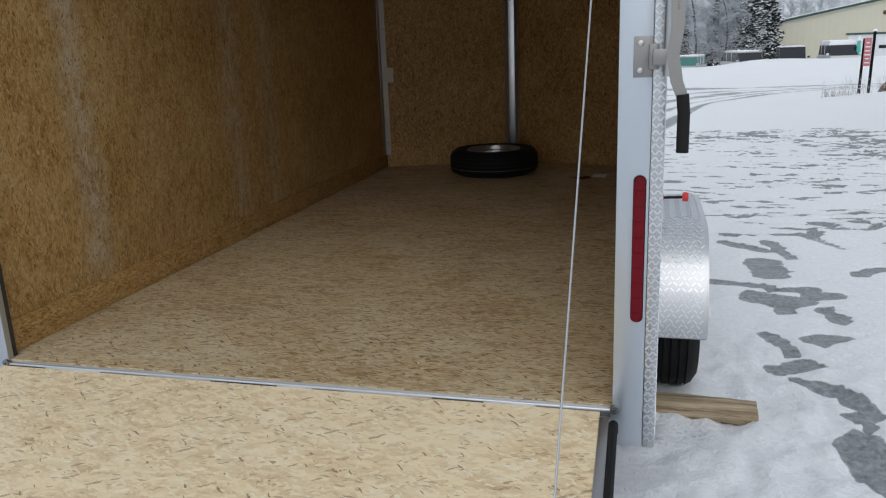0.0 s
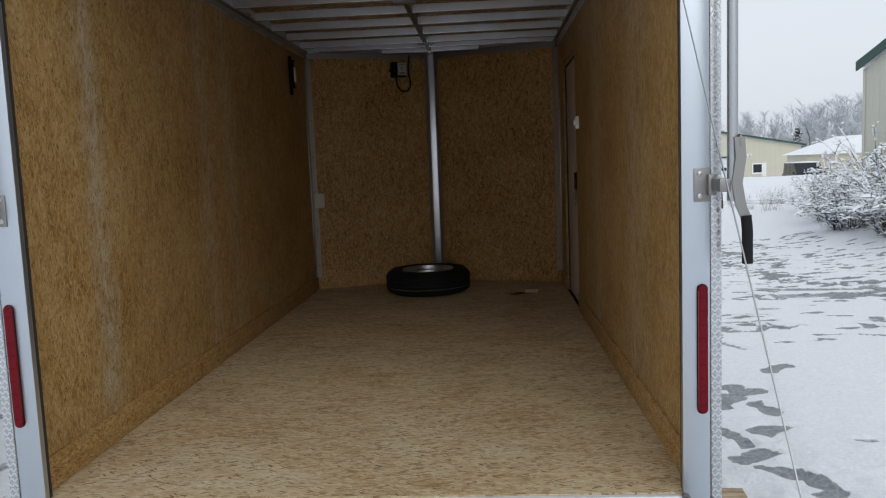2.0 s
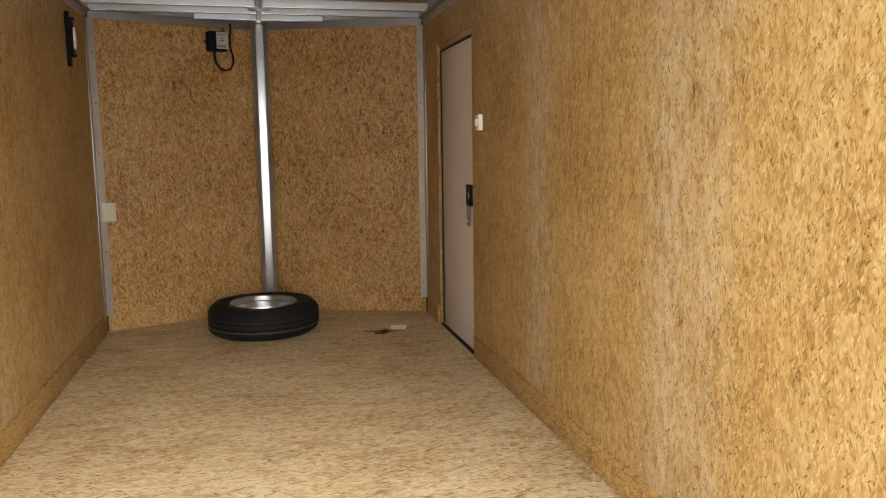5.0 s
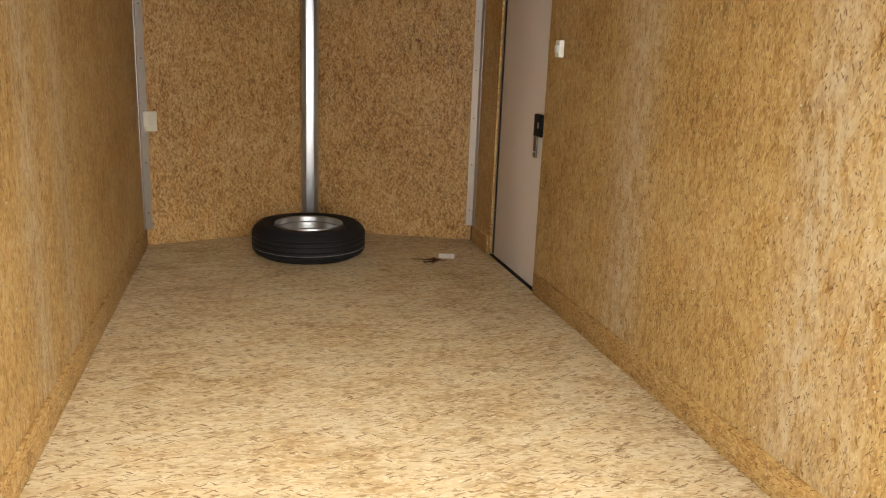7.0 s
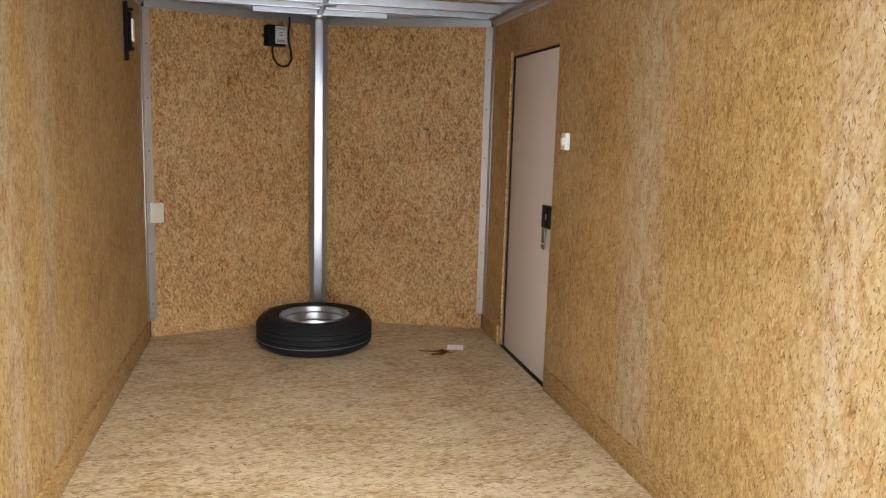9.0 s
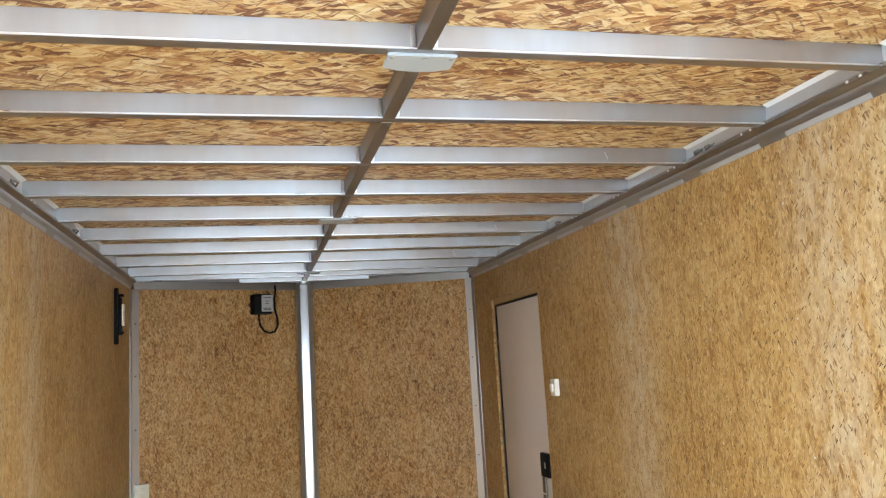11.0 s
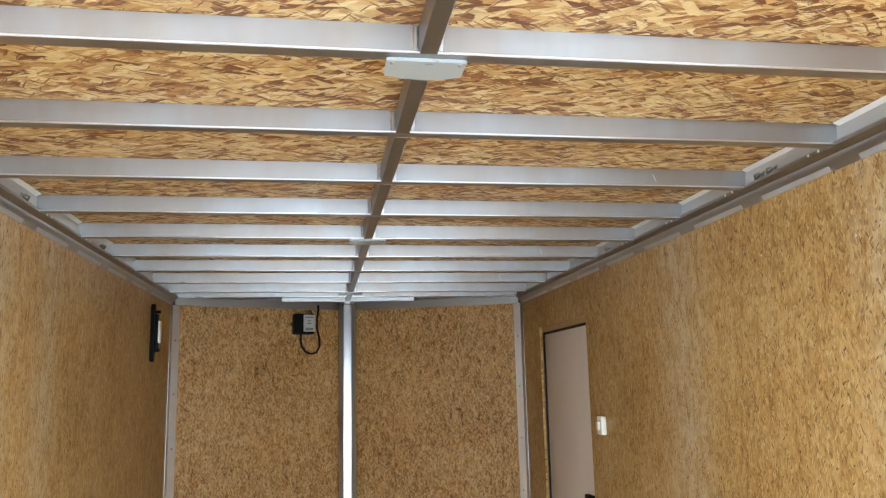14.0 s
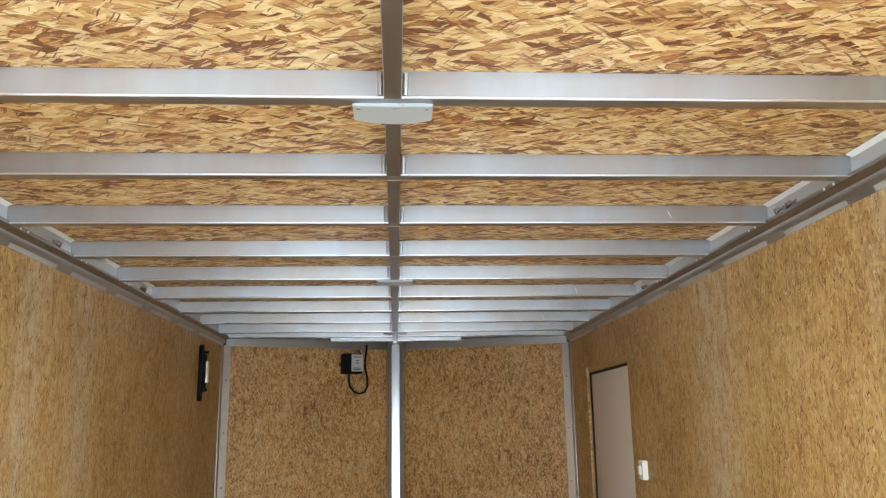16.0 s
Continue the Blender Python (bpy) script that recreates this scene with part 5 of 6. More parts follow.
    for a in ((wx0, wx0 + 0.07, wz0, wz1), (wx1 - 0.07, wx1, wz0, wz1), (wx0 + 0.07, wx1 - 0.07, wz0, wz0 + 0.07), (wx0 + 0.07, wx1 - 0.07, wz1 - 0.07, wz1),
              ((wx0 + wx1) / 2 - 0.035, (wx0 + wx1) / 2 + 0.035, wz0 + 0.07, wz1 - 0.07)):
        part("window_frame", put(box(a[0], a[1], -0.03, 0.044, a[2], a[3], 0.004)), white_skin, win, "white window frame")
    mid = (wx0 + wx1) / 2
    for lo, hi in ((mid + 0.035, wx1 - 0.07),):
        part("muntin", put(box((lo + hi) / 2 - 0.009, (lo + hi) / 2 + 0.009, 0.030, 0.0448, wz0 + 0.07, wz1 - 0.07)), white_skin, win)
        for i in (1, 2):
            z = wz0 + 0.07 + (wz1 - wz0 - 0.14) * i / 3
            part("muntin", put(box(lo, hi, 0.0301, 0.0447, z - 0.009, z + 0.009)), white_skin, win)


shed_near()


# ---------------------------------------------------------------- far cream garage building
def garage_far():
    Y, x0, x1 = 87.7, 12.29, 35.41
    b = -2.9
    eave, peak = 1.50, 3.69
    xm = (x0 + x1) / 2
    g = thing("cream_garage", (xm, Y, b), "long cream steel garage with a dark roofline and overhead doors", "building")

    def top(x):
        return eave + (peak - eave) * (1 - abs(x - xm) / (xm - x0))
    gx0, gx1, gzt = 20.54, 28.99, 0.43
    x = x0
    while x < x1 - 1e-6:
        x2 = min(x + 0.6, x1)
        z0 = gzt if (x2 > gx0 + 0.3 and x < gx1 - 0.3) else b
        bm = bmesh.new()
        prof = [(x, Y), (x + 0.03, Y - 0.003), (x + 0.09, Y - 0.003), (x + 0.12, Y), (x2, Y), (x2, Y + 0.05), (x, Y + 0.05)]
        lo = [bm.verts.new((p, q, z0)) for p, q in prof]
        hi = [bm.verts.new((p, q, top(p))) for p, q in prof]
        n = len(prof)
        for i in range(n):
            bm.faces.new((lo[i], lo[(i + 1) % n], hi[(i + 1) % n], hi[i]))
        bm.faces.new(lo)
        bm.faces.new(hi[::-1])
        part("siding_sheet", bm, siding_cream, g)
        x = x2
    part("end_wall", box(x0 - 0.02, x0 + 0.05, Y + 0.06, Y + 2.5, b, eave), siding_cream, g)
    part("end_wall", box(x1 - 0.05, x1 + 0.02, Y + 0.06, Y + 2.5, b, eave), siding_cream, g)
    for xa, xb in ((x0 - 0.5, xm), (x1 + 0.5, xm)):
        za = eave - 0.5 * (peak - eave) / (xm - x0)
        for nm, ya, yb, lo_, hi_, mt in (("rake_trim", Y - 0.35, Y - 0.25, 0.03, 0.27, green_trim), ("roof_slope", Y - 0.249, Y + 2.5, 0.10, 0.30, clump_snow)):
            bm = bmesh.new()
            vs = [bm.verts.new(p) for p in ((xa, ya, za + lo_), (xb, ya, peak + lo_), (xb, ya, peak + hi_), (xa, ya, za + hi_), (xa, yb, za + lo_), (xb, yb, peak + lo_), (xb, yb, peak + hi_), (xa, yb, za + hi_))]
            for f in ((0, 1, 2, 3), (7, 6, 5, 4), (0, 4, 5, 1), (1, 5, 6, 2), (2, 6, 7, 3), (3, 7, 4, 0)):
                bm.faces.new([vs[i] for i in f])
            part(nm, bm, mt, g)
    part("door_frame", box(gx0 - 0.1, gx1 + 0.1, Y - 0.06, Y - 0.031, gzt - 0.02, gzt + 0.16), green_trim, g)
    for a, c in ((gx0, 24.61), (24.92, gx1)):
        dr = part("overhead_door", box(a, c, Y + 0.06, Y + 0.12, b, gzt), door_white, g, "white overhead door")
        for i in range(4):
            z = b + (gzt - b) * (i + 1) / 4
            part("door_ridge", box(a, c, Y + 0.045, Y + 0.059, z - 0.06, z - 0.02), door_white, dr)
        w = (c - a) / 3
        for i in range(3):
            xx = a + w * (i + 0.5)
            part("door_pane", box(xx - 0.34, xx + 0.34, Y + 0.03, Y + 0.044, -1.00, -0.67, 0.01), dark_glass, dr)
    wn_ = part("window", box(30.2, 31.15, Y - 0.05, Y - 0.035, -1.33, -0.42), dark_glass, g)
    for a in ((30.05, 30.2, -1.48, -0.26), (31.15, 31.65, -1.79, -0.26), (30.2, 31.15, -0.42, -0.26), (30.2, 31.15, -1.48, -1.33)):
        part("window_frame", box(a[0], a[1], Y - 0.09, Y - 0.034, a[2], a[3]), sign_white, wn_)
    part("gable_vent", lathe([(0.21, 0), (0.18, 0.08), (0.01, 0.08)], 20, Matrix.Translation((xm, Y - 0.03, 2.48)) @ Matrix.Rotation(radians(90), 4, "X"), None, False), stump_wood, g)
    for x in (29.6, 29.9):
        part("wall_lamp", box(x - 0.1, x + 0.1, Y - 0.12, Y - 0.031, 0.50, 0.80, 0.02), sign_white, g)


garage_far()

low = thing("low_shed", (29.5, 63.0, -2.4), "low snow-roofed shed behind the yard", "building")
part("wall", box(25.5, 33.5, 61.0, 65.0, -2.6, 0.60), siding_cream, low)
part("roof", prism([(25.2, 0.601), (33.8, 0.601), (29.6, 2.00)], 60.6, 65.4, "y"), clump_snow, low, "snow-covered roof")


# ---------------------------------------------------------------- vehicles in the far yard
def vehicle(name, mat, L, wd, h, hood, label, base, turn, rack=False, glass=None):
    """A parked car, nose along +x, built on the ground at its base."""
    v = thing(name, (0, 0, 0), label, "car", group="parked cars")
    z0, belt = 0.22, h * 0.58
    side = [(-L / 2, z0 + 0.12), (-L / 2 + 0.08, z0), (L / 2 - 0.1, z0), (L / 2, z0 + 0.15), (L / 2 - 0.02, belt * 0.86), (L / 2 - hood, belt), (-L / 2 + 0.12, belt), (-L / 2, belt * 0.85)]
    bm = prism(side, -wd / 2, wd / 2, "y")
    bmesh.ops.bevel(bm, geom=list(bm.edges), offset=0.06, segments=2, affect="EDGES")
    part("body", bm, mat, v)
    cab = [(-L / 2 + 0.15, belt - 0.02), (L / 2 - hood + 0.1, belt - 0.02), (L / 2 - hood - 0.55, h), (-L / 2 + 0.38, h)]
    part("window_band", prism(cab, -wd / 2 + 0.09, wd / 2 - 0.09, "y"), glass or dark_glass, v)
    roofb = box(-L / 2 + 0.34, L / 2 - hood - 0.50, -wd / 2 + 0.07, wd / 2 - 0.07, h - 0.04, h + 0.03, 0.03)
    part("roof", roofb, mat, v)
    part("roof_snow", box(-L / 2 + 0.40, L / 2 - hood - 0.55, -wd / 2 + 0.12, wd / 2 - 0.12, h + 0.0305, h + (0.28 if rack else 0.11), 0.04), clump_snow, v)
    for x in (-L / 2 + 0.9, (L / 2 - hood - 0.55 - L / 2 + 0.38) / 2 + 0.2):
        for s in (-1, 1):
            part("pillar", box(x - 0.05, x + 0.05, s * (wd / 2 - 0.092), s * (wd / 2 - 0.075), belt - 0.02, h - 0.03), mat, v)
    for x in (-L / 2 + 0.8, L / 2 - 0.85):
        for s in (-1, 1):
            wm_ = Matrix.Translation((x, s * (wd / 2 - 0.08), 0.32)) @ Matrix.Rotation(radians(90), 4, "X")
            t = part("tyre", lathe([(0.19, -0.1), (0.30, -0.1), (0.33, -0.06), (0.33, 0.06), (0.30, 0.1), (0.19, 0.1)], 24, wm_), rubber, v)
            part("rim", lathe([(0.19, -0.08), (0.17, -0.06), (0.03, -0.07), (0.03, 0.07), (0.17, 0.06), (0.19, 0.08)], 20, wm_), steel, t)
    for s in (-1, 1):
        part("headlight", box(L / 2 - 0.06, L / 2 + 0.01, s * (wd / 2 - 0.28) - 0.13, s * (wd / 2 - 0.28) + 0.13, belt * 0.62, belt * 0.76, 0.02), lamp_plastic, v)
        part("mirror", box(L / 2 - hood - 0.05, L / 2 - hood + 0.1, s * (wd / 2 + 0.02), s * (wd / 2 + 0.18), belt + 0.02, belt + 0.16, 0.02), mat, v)
    v.matrix_basis = pose(base[0], base[1], base[2], 0, 0, turn)
    return v


def on_land(x, y, up=0.0):
    return (x, y, gz(x, y) + up)


vehicle("compact_car", car_silver, 4.1, 1.7, 1.42, 1.0, "snow-dusted silver compact car with green-tinted glass", on_land(3.89, 58.96), -108, False, teal_glass)
vehicle("station_wagon", car_silver, 4.6, 1.8, 1.55, 1.1, "snow-covered silver wagon parked by the fence", on_land(7.81, 59.45), -75)
vehicle("jeep", car_dark, 4.0, 1.85, 1.75, 1.2, "dark boxy off-road car parked behind the snowbank", on_land(10.91, 59.45), -92)
vehicle("sport_utility", car_white, 4.6, 1.9, 1.70, 1.1, "white utility car with a snow-capped roof box", on_land(14.02, 59.45, 0.15), -88, True)
vehicle("utility_car", car_dark, 4.7, 2.0, 1.80, 1.2, "dark utility car with snow on its roof near the shed", on_land(24.0, 57.6), -95)

# fence behind the cars
fence = thing("chain_fence", on_land(3, 66), "grey chain-link fence along the far yard", "fence")
for i in range(9):
    x = -3.0 + i * 1.6
    part("post", tube([on_land(x, 66, -0.2), on_land(x, 66, 2.0)], 0.035, 8), steel, fence)
for up in (0.1, 1.05, 1.95):
    part("rail", tube([on_land(-3.0, 66, up), on_land(9.8, 66, up)], 0.022, 6), steel, fence)
mesh_w = bmesh.new()
for i in range(64):
    x = -3.0 + i * 0.2
    tube([on_land(x, 66, 0.1), on_land(min(x + 1.8, 9.8), 66, 0.1 + min(1.8, 9.8 - x))], 0.006, 4, mesh_w)
    tube([on_land(x, 66, 0.1), on_land(max(x - 1.8, -3.0), 66, 0.1 + min(1.8, x + 3.0) + 0.001)], 0.006, 4, mesh_w) if x > -2.9 else None
part("wire_mesh", mesh_w, steel, fence)

# sign on two posts, teal marker, stump
SX, SY = 7.37, 24.38
sb = gz(SX, SY)
sg = thing("yard_sign", (SX, SY, sb), "red and white sign board on two black posts", "sign")
part("post", tube([(SX - 0.10, SY + 0.1, sb - 0.1), (SX - 0.07, SY + 0.1, sb + 1.60)], 0.04, 10), black_plastic, sg)
part("post", tube([(SX + 0.14, SY, sb - 0.1), (SX + 0.17, SY, sb + 1.80)], 0.042, 10), black_plastic, sg)
board = part("board", box(SX - 0.10, SX + 0.09, SY - 0.075, SY - 0.055, sb + 0.80, sb + 1.62, 0.004), sign_red, sg)
for i, w in enumerate((0.14, 0.10, 0.15, 0.12, 0.14, 0.09)):
    part("text_bar", box(SX - 0.005 - w / 2, SX - 0.005 + w / 2, SY - 0.080, SY - 0.0755, sb + 0.88 + 0.115 * i, sb + 0.915 + 0.115 * i), sign_white, board)
part("snow_cap", lathe([(0.001, 0.07), (0.05, 0.05), (0.065, 0.0)], 10, Matrix.Translation((SX + 0.17, SY, sb + 1.80)), None, False), clump_snow, sg)
tgx, tgy = 14.99, 58.47
tgz = gz(tgx, tgy)
tm_ = thing("teal_post", (tgx, tgy, tgz), "tapered teal marker with a white tip", "marker post")
part("shaft", tube([(tgx, tgy, tgz - 0.1), (tgx, tgy, 0.2)], 0.24, 10, None, 0.10), teal, tm_)
part("tip", tube([(tgx, tgy, 0.2), (tgx, tgy, 0.5)], 0.13, 10, None, 0.08), sign_white, tm_)

stx, sty = 7.4, 22.04
stb = gz(stx, sty)
sbm = bmesh.new()
rng = random.Random(9)
rings = []
for i, (r, h) in enumerate(((0.19, -0.1), (0.17, 0.08), (0.135, 0.22), (0.10, 0.36), (0.075, 0.48), (0.055, 0.60))):
    rings.append([sbm.verts.new((stx + 0.16 * h + r * (1 + 0.3 * math.sin(j * 2.3 + i * 0.3)) * math.cos(j * math.pi / 7), sty + r * math.sin(j * math.pi / 7) * (1 + 0.2 * math.sin(j * 1.7)),
                                 stb + h + (0.12 * math.sin(j * 1.9) if i > 2 else 0))) for j in range(14)])
for a, b in zip(rings, rings[1:]):
    for j in range(14):
        sbm.faces.new((a[j], a[(j + 1) % 14], b[(j + 1) % 14], b[j]))
sbm.faces.new(rings[-1])
solid("tree_stump", sbm, stump_wood, "jagged brown broken stump standing in the snow", "stump")


# ---------------------------------------------------------------- plants
def blade(bm, p, d, length, r, droop, n=4, rng=None):
    """A thin three-sided stem that bends over as it goes; returns its points."""
    pts = []
    q, v = Vector(p), Vector(d).normalized()
    for i in range(n + 1):
        pts.append(q.copy())
        q = q + v * (length / n)
        v = (v + Vector((rng.uniform(-0.14, 0.14), rng.uniform(-0.14, 0.14), -droop * (0.4 + i * 0.35)))).normalized()
    prev = None
    for i, c in enumerate(pts):
        rad = r * (1 - 0.8 * i / n)
        ring = [bm.verts.new(c + Vector((rad * math.cos(a), rad * math.sin(a), rad * 0.4 * math.sin(a + 1)))) for a in (0.3, 2.4, 4.5)]
        if prev:
            for j in range(3):
                bm.faces.new((prev[j], prev[(j + 1) % 3], ring[(j + 1) % 3], ring[j]))
        prev = ring
    return pts


def clump(bm, c, r, rng, flat=0.6):
    """A small lumpy piece of snow or foliage."""
    vs = [bm.verts.new(Vector(c) + Vector((r * rng.uniform(0.7, 1.3) * math.cos(a), r * rng.uniform(0.7, 1.3) * math.sin(a), rng.uniform(-0.15, 0.15) * r))) for a in (0.2, 1.4, 2.6, 3.9, 5.1)]
    t = bm.verts.new(Vector(c) + Vector((rng.uniform(-0.2, 0.2) * r, rng.uniform(-0.2, 0.2) * r, r * flat)))
    b = bm.verts.new(Vector(c) - Vector((0, 0, r * flat * 0.7)))
    for i in range(5):
        bm.faces.new((vs[i], vs[(i + 1) % 5], t))
        bm.faces.new((vs[(i + 1) % 5], vs[i], b))


def shrub(seed, height, spread, stems):
    rng = random.Random(seed)
    s = thing("snowy_shrub", (0, 0, 0), "bare arching shrub loaded with fresh snow", "shrub", group="snow-laden shrubs")
    wood, load = bmesh.new(), bmesh.new()
    lift = Vector((0, 0, 0.014))

    def ridge(a, b, r):
        """Snow that lies along a stem, lumpy and wider than the stem."""
        d = b - a
        side = Vector((-d.y, d.x, 0))
        if side.length < 1e-4:
            return
        side = side.normalized() * r
        rows = []
        for t in (0.0, 0.35, 0.7, 1.0):
            w = rng.uniform(0.6, 1.2) * (0.35 if t in (0.0, 1.0) else 1.0)
            c = a.lerp(b, t) + lift
            rows.append([load.verts.new(c - side * w), load.verts.new(c + Vector((0, 0, r * 1.1 * w))), load.verts.new(c + side * w), load.verts.new(c - Vector((0, 0, r * 0.3)))])
        for p, q in zip(rows, rows[1:]):
            for j in range(4):
                load.faces.new((p[j], p[(j + 1) % 4], q[(j + 1) % 4], q[j]))
        load.faces.new(rows[0][::-1])
        load.faces.new(rows[-1])
    for i in range(stems):
        a = rng.uniform(0, 2 * math.pi)
        lean = rng.uniform(0.10, 0.95)
        root = Vector((math.cos(a) * spread * 0.25 * rng.random(), math.sin(a) * spread * 0.25 * rng.random(), -0.1))
        pts = blade(wood, root, (math.cos(a) * lean, math.sin(a) * lean, 1), height * rng.uniform(0.7, 1.45), 0.012, 0.20 * lean + 0.04, 6, rng)
        for k in range(1, len(pts)):
            outer = k / (len(pts) - 1)
            for q in range(3):
                a2 = rng.uniform(0, 2 * math.pi)
                tw = blade(wood, pts[k].lerp(pts[k - 1], rng.random()), (math.cos(a2) + math.cos(a) * 0.6, math.sin(a2) + math.sin(a) * 0.6, rng.uniform(-0.2, 0.7)), rng.uniform(0.14, 0.38), 0.0075, 0.26, 3, rng)
                for t0, t1 in zip(tw, tw[1:]):
                    if rng.random() < 0.06 + 0.36 * outer:
                        ridge(t0, t1, rng.uniform(0.012, 0.030))
            if rng.random() < 0.12 + 0.6 * outer:
                ridge(pts[k - 1], pts[k], rng.uniform(0.020, 0.046))
            if rng.random() < 0.35 * outer:
                clump(load, pts[k] + lift, rng.uniform(0.025, 0.055), rng, 0.7)
    tagged(part("branch_work", wood, bark_dark, s), kind="stuff")
    part("snow_load", load, clump_snow, s, "white snow on the twigs")
    return s


shrubs = [shrub(21, 1.25, 1.3, 64), shrub(22, 1.05, 1.2, 58), shrub(23, 1.45, 1.2, 62)]
spots = [(7.27, 9.37, 0, 0.95), (7.37, 10.35, 1, 1.15), (7.12, 10.93, 2, 0.85), (7.69, 11.71, 0, 1.1), (7.08, 12.59, 1, 1.0), (8.11, 13.27, 2, 1.05), (7.45, 14.24, 0, 0.71), (8.42, 15.02, 1, 1.1),
         (7.82, 15.9, 2, 0.64), (7.46, 8.11, 2, 0.9), (7.67, 8.89, 1, 1.0), (7.46, 7.42, 0, 0.9), (8.5, 10.74, 2, 1.2), (8.84, 16.68, 0, 0.9)]
used = set()
rng = random.Random(31)
for x, y, i, sc in spots:
    sc *= 0.78
    tall = sc * rng.uniform(1.0, 1.55)
    m = pose(x, y, gz(x, y) - 0.05, 0, 0, rng.uniform(0, 360)) @ Matrix.Diagonal((sc, sc, tall, 1))
    if i in used:
        c = copy_thing(shrubs[i], m)
        c.scale = (sc, sc, tall)
    else:
        used.add(i)
        shrubs[i].matrix_basis = m


def weeds(seed, n, h):
    rng = random.Random(seed)
    w = thing("dry_weeds", (0, 0, 0), "thin dry weeds poking through the snow", "weeds", group="dry weeds")
    a, b = bmesh.new(), bmesh.new()
    for i in range(n):
        p = (rng.gauss(0, 0.16), rng.gauss(0, 0.16), -0.05)
        pts = blade(a, p, (rng.uniform(-0.5, 0.5), rng.uniform(-0.5, 0.5), 1), h * rng.uniform(0.5, 1.2), 0.005, 0.05, 4, rng)
        for t in pts[2:]:
            if rng.random() < 0.85:
                clump(b, t, rng.uniform(0.010, 0.026), rng)
    tagged(part("dry_growth", a, weed, w), kind="stuff")
    tagged(part("snow_dusting", b, clump_snow, w), kind="stuff")
    return w


wd0, wd1 = weeds(41, 26, 0.55), weeds(42, 16, 0.95)
wd0.matrix_basis = pose(*on_land(6.54, 22.04))
wd1.matrix_basis = pose(*on_land(9.14, 14.83))
for x, y, which, sc in ((6.24, 22.62, 0, 0.9), (6.83, 20.19, 0, 0.8), (7.44, 20.38, 0, 0.9), (7.84, 18.92, 0, 0.9), (7.37, 17.46, 0, 0.8), (8.46, 19.99, 0, 1.1), (8.98, 21.45, 0, 1.1), (9.58, 19.5, 0, 1.0),
                        (5.92, 21.36, 0, 0.7), (9.33, 13.66, 1, 1.1), (9.42, 12.3, 1, 1.2), (9.14, 16.0, 1, 0.9), (9.21, 11.13, 1, 1.2), (7.12, 18.14, 0, 0.5), (7.96, 21.84, 0, 0.9)):
    c = copy_thing((wd0, wd1)[which], pose(*on_land(x, y), 0, 0, (x * 97) % 360))
    c.scale = (sc, sc, sc)


def bare_tree(seed, height):
    rng = random.Random(seed)
    t = thing("frosted_tree", (0, 0, 0), "leafless tree with frosted white twigs", "tree", group="frosted trees")
    trunk, crown = bmesh.new(), bmesh.new()
    pts = blade(trunk, (0, 0, -0.3), (rng.uniform(-0.08, 0.08), rng.uniform(-0.08, 0.08), 1), height * 0.92, height * 0.016, 0.0, 9, rng)
    for k in range(2, len(pts)):
        for q in range(6):
            a = rng.uniform(0, 2 * math.pi)
            L = height * rng.uniform(0.14, 0.30) * (1.2 - 0.75 * k / len(pts))
            limb = blade(trunk if q < 2 else crown, pts[k].lerp(pts[k - 1], rng.random()), (math.cos(a), math.sin(a), rng.uniform(0.4, 1.3)), L, 0.03, 0.0, 4, rng)
            for p in limb[1:]:
                for u in range(6):
                    a2 = rng.uniform(0, 2 * math.pi)
                    tw = blade(crown, p, (math.cos(a2), math.sin(a2), rng.uniform(-0.1, 1.0)), height * rng.uniform(0.05, 0.11), 0.024, 0.05, 2, rng)
                    for h in (1, 2):
                        blade(crown, tw[h], (math.cos(a2 + h * 1.7), math.sin(a2 + h * 1.7), 0.5), height * rng.uniform(0.03, 0.06), 0.020, 0.05, 1, rng)
    part("trunk", trunk, bark_dark, t)
    part("crown", crown, twig_frost, t, "fine frosted twigs")
    return t


def conifer(seed, height):
    rng = random.Random(seed)
    t = thing("snowy_conifer", (0, 0, 0), "dark conifer with snow on its drooping boughs", "tree", group="snowy conifers")
    part("trunk", tube([(0, 0, -0.3), (0, 0, height)], height * 0.018, 8, None, 0.03), bark_dark, t)
    green, white = bmesh.new(), bmesh.new()
    layers = int(height * 2.6)
    big = 0.7 + height / 30
    for k in range(layers):
        f = k / layers
        z = height * (0.08 + 0.90 * f)
        reach = height * 0.25 * (1 - f) ** 0.85 * rng.uniform(0.75, 1.2) + 0.15
        for q in range(11):
            a = rng.uniform(0, 2 * math.pi)
            L = reach * rng.uniform(0.6, 1.15)
            for s in range(7):
                u = (s + rng.random()) / 7
                c = Vector((math.cos(a) * L * u + rng.uniform(-0.1, 0.1), math.sin(a) * L * u + rng.uniform(-0.1, 0.1), z - 0.32 * L * u * u + 0.1 * u + rng.uniform(-0.15, 0.15)))
                clump(green, c, rng.uniform(0.10, 0.24) * (1.15 - 0.5 * u) * big, rng, 0.75)
                if rng.random() < 0.55:
                    clump(white, c + Vector((0, 0, 0.11)), rng.uniform(0.07, 0.19) * big, rng, 0.5)
    part("foliage", green, needles, t)
    part("snow_load", white, clump_snow, t, "white snow on the boughs")
    return t


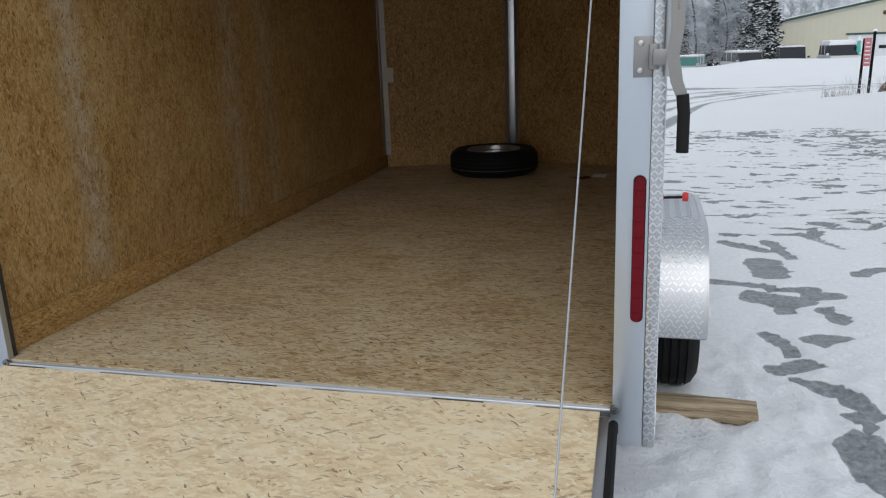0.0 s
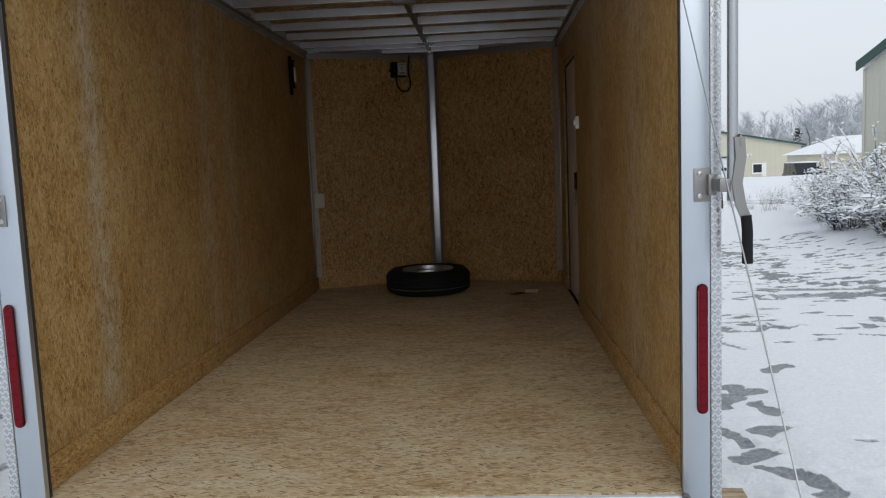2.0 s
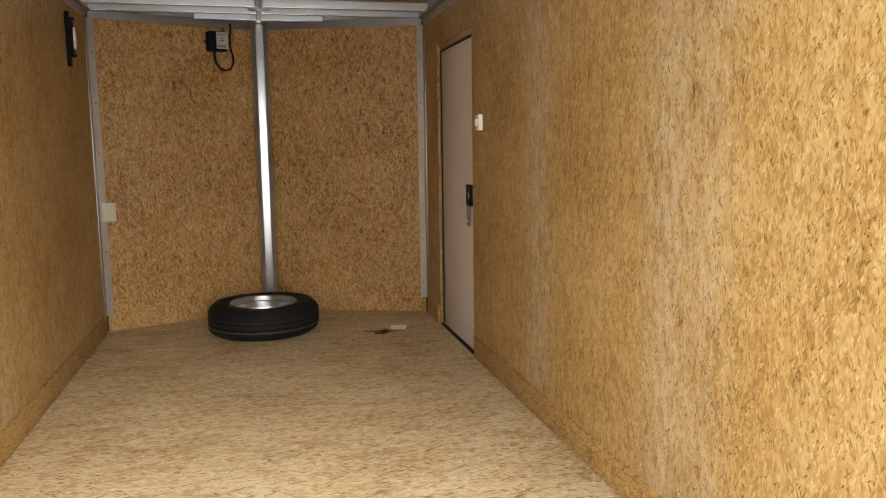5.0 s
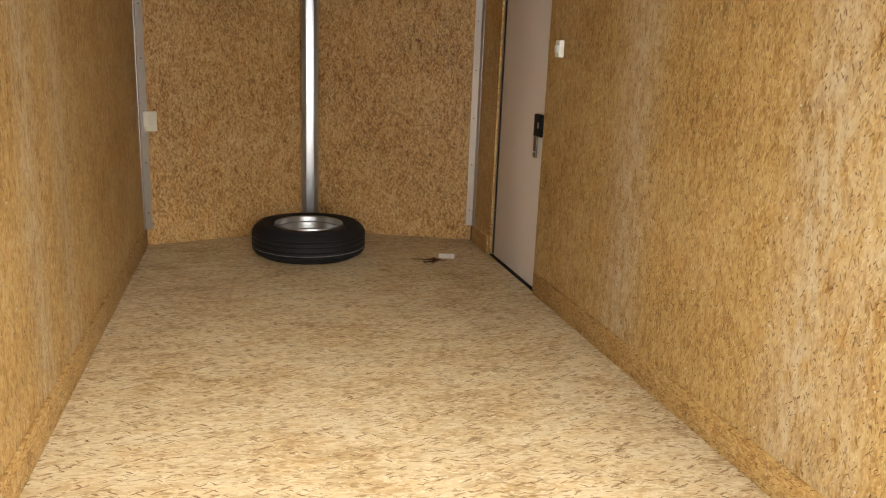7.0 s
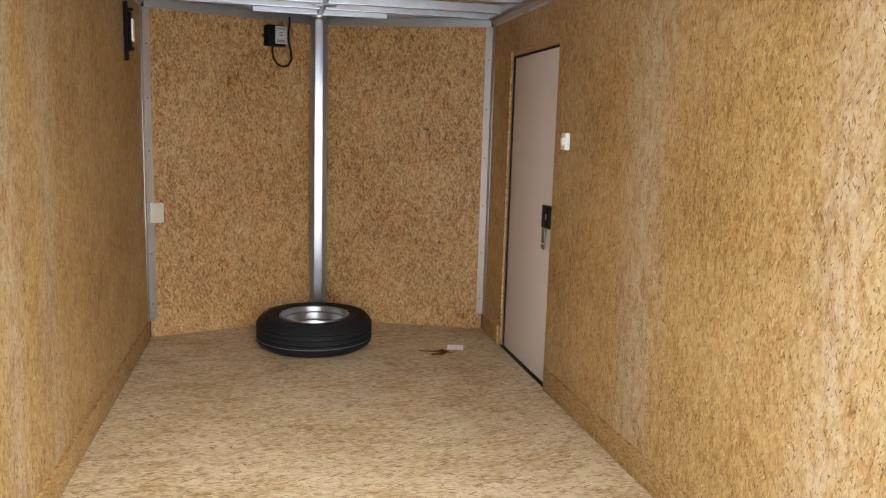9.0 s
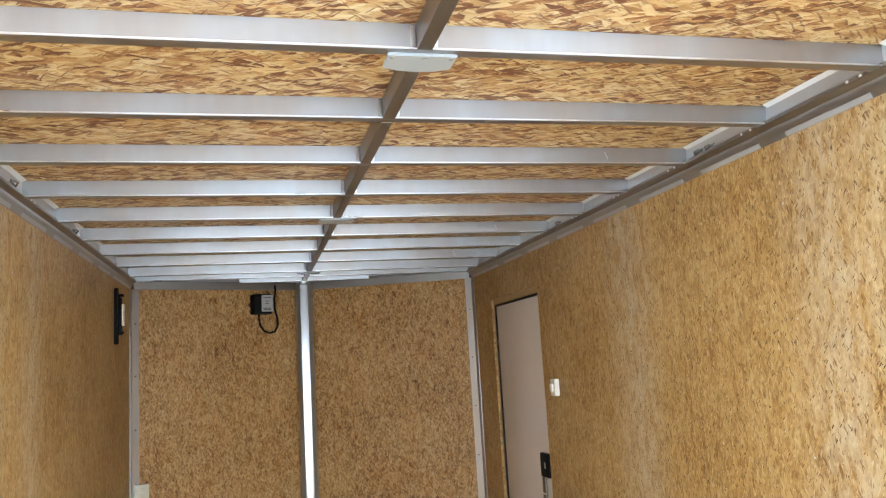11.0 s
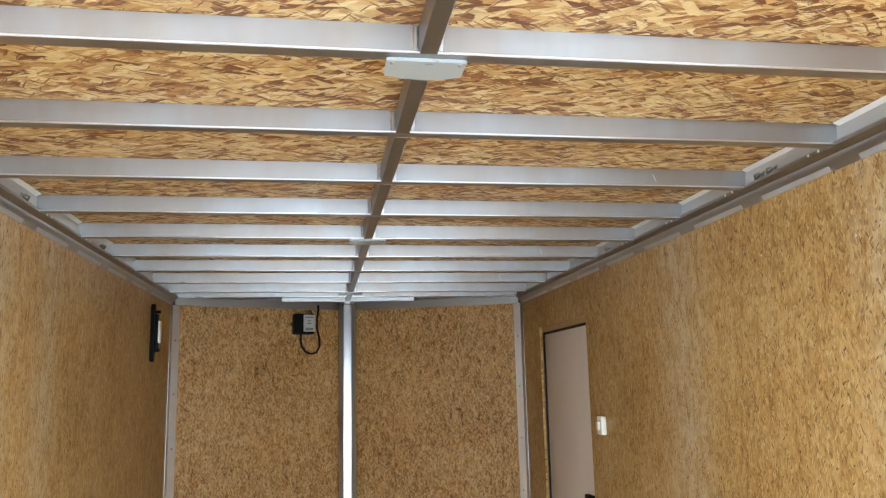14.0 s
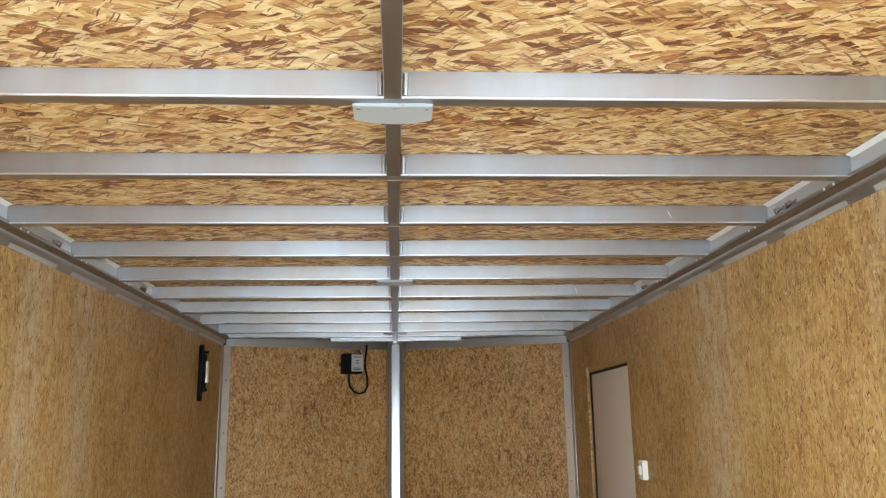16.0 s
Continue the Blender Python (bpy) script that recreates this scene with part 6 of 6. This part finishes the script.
trees = [bare_tree(51, 9.0), bare_tree(52, 10.5), bare_tree(53, 8.0)]
firs = [conifer(61, 11.0), conifer(62, 8.5)]
rng = random.Random(77)
used = set()
plan = []
plan += [(43.3 + rng.uniform(-2, 8), 93.5 + rng.uniform(-4, 8), i % 3, rng.uniform(0.8, 1.05)) for i in range(9)]
plan += [(-2.0 + i * 0.63 + rng.uniform(-0.4, 0.4), 80 + (i % 4) * 5 + rng.uniform(-2, 2), rng.randrange(3), rng.uniform(0.8, 1.15)) for i in range(24)]
for x, y, i, sc in plan:
    m = pose(x, y, gz(x, y) - 0.2, 0, 0, rng.uniform(0, 360))
    if i in used:
        c = copy_thing(trees[i], m)
    else:
        used.add(i)
        c = trees[i]
        c.matrix_basis = m
    c.scale = (sc, sc, sc)
# the far belt of frosted trees behind the garage
belt = bmesh.new()
for i in range(330):
    x, y = -13.5 + i * 0.285 + rng.uniform(-1.0, 1.0), 105 + 33 * rng.random()
    if y < 116 and x > 8:
        y += 10
    h = rng.uniform(7.8, 9.6) + 0.9 * math.sin(x * 0.35) + (2.5 if x > 48 else 0)
    base = Vector(on_land(x, y, -0.2))
    pts = blade(belt, base, (rng.uniform(-0.1, 0.1), 0, 1), h * 0.95, 0.13, 0.0, 4, rng)
    for k in range(22):
        a = rng.uniform(0, 2 * math.pi)
        f = rng.uniform(0.22, 1.0)
        root = pts[0].lerp(pts[-1], f)
        limb = blade(belt, root, (math.cos(a), math.sin(a), rng.uniform(0.5, 1.4)), h * rng.uniform(0.12, 0.28) * (1.15 - 0.7 * f), 0.05, 0.0, 2, rng)
        for q in range(7):
            a2 = rng.uniform(0, 2 * math.pi)
            blade(belt, limb[0].lerp(limb[-1], rng.random()), (math.cos(a2), math.sin(a2), rng.uniform(0.0, 1.2)), h * rng.uniform(0.05, 0.12), 0.045, 0.0, 1, rng)
solid("tree_belt", belt, twig_frost, "belt of leafless frosted trees far behind the garage", "trees", kind="stuff", base=(30, 124, -4.8))
used = set()
for x, y, i, sc in ((10.67, 80.88, 0, 1.05), (12.73, 84.78, 1, 1.0), (8.47, 87.7, 1, 1.1), (11.9, 105.23, 0, 1.0), (14.98, 109.13, 1, 1.1), (3.97, 77.96, 1, 0.75), (3.06, 93.54, 0, 0.9), (45.58, 114.98, 1, 0.9)):
    m = pose(x, y, gz(x, y) - 0.2, 0, 0, x * 40)
    if i in used:
        c = copy_thing(firs[i], m)
    else:
        used.add(i)
        c = firs[i]
        c.matrix_basis = m
    c.scale = (sc, sc, sc)
# wooded rise that closes the horizon
hill = bmesh.new()
n = 240
row0, row1, row2 = [], [], []
rng = random.Random(5)
for i in range(n + 1):
    a = 2 * math.pi * i / n
    h = 5.0 + 1.2 * math.sin(a * 5) + 0.8 * math.sin(a * 13 + 1) + rng.uniform(-0.5, 0.5)
    for row, r, z in ((row0, 330, -6), (row1, 345, -2 + h * 0.6), (row2, 380, -3 + h * 1.25)):
        row.append(hill.verts.new((r * math.sin(a), r * math.cos(a), z)))
for p, q in ((row0, row1), (row1, row2)):
    for i in range(n):
        hill.faces.new((p[i], p[i + 1], q[i + 1], q[i]))
solid("wooded_rise", hill, twig_frost, "distant frosted wooded rise on the horizon", "woods", kind="structure", base=(0, 0, -6))
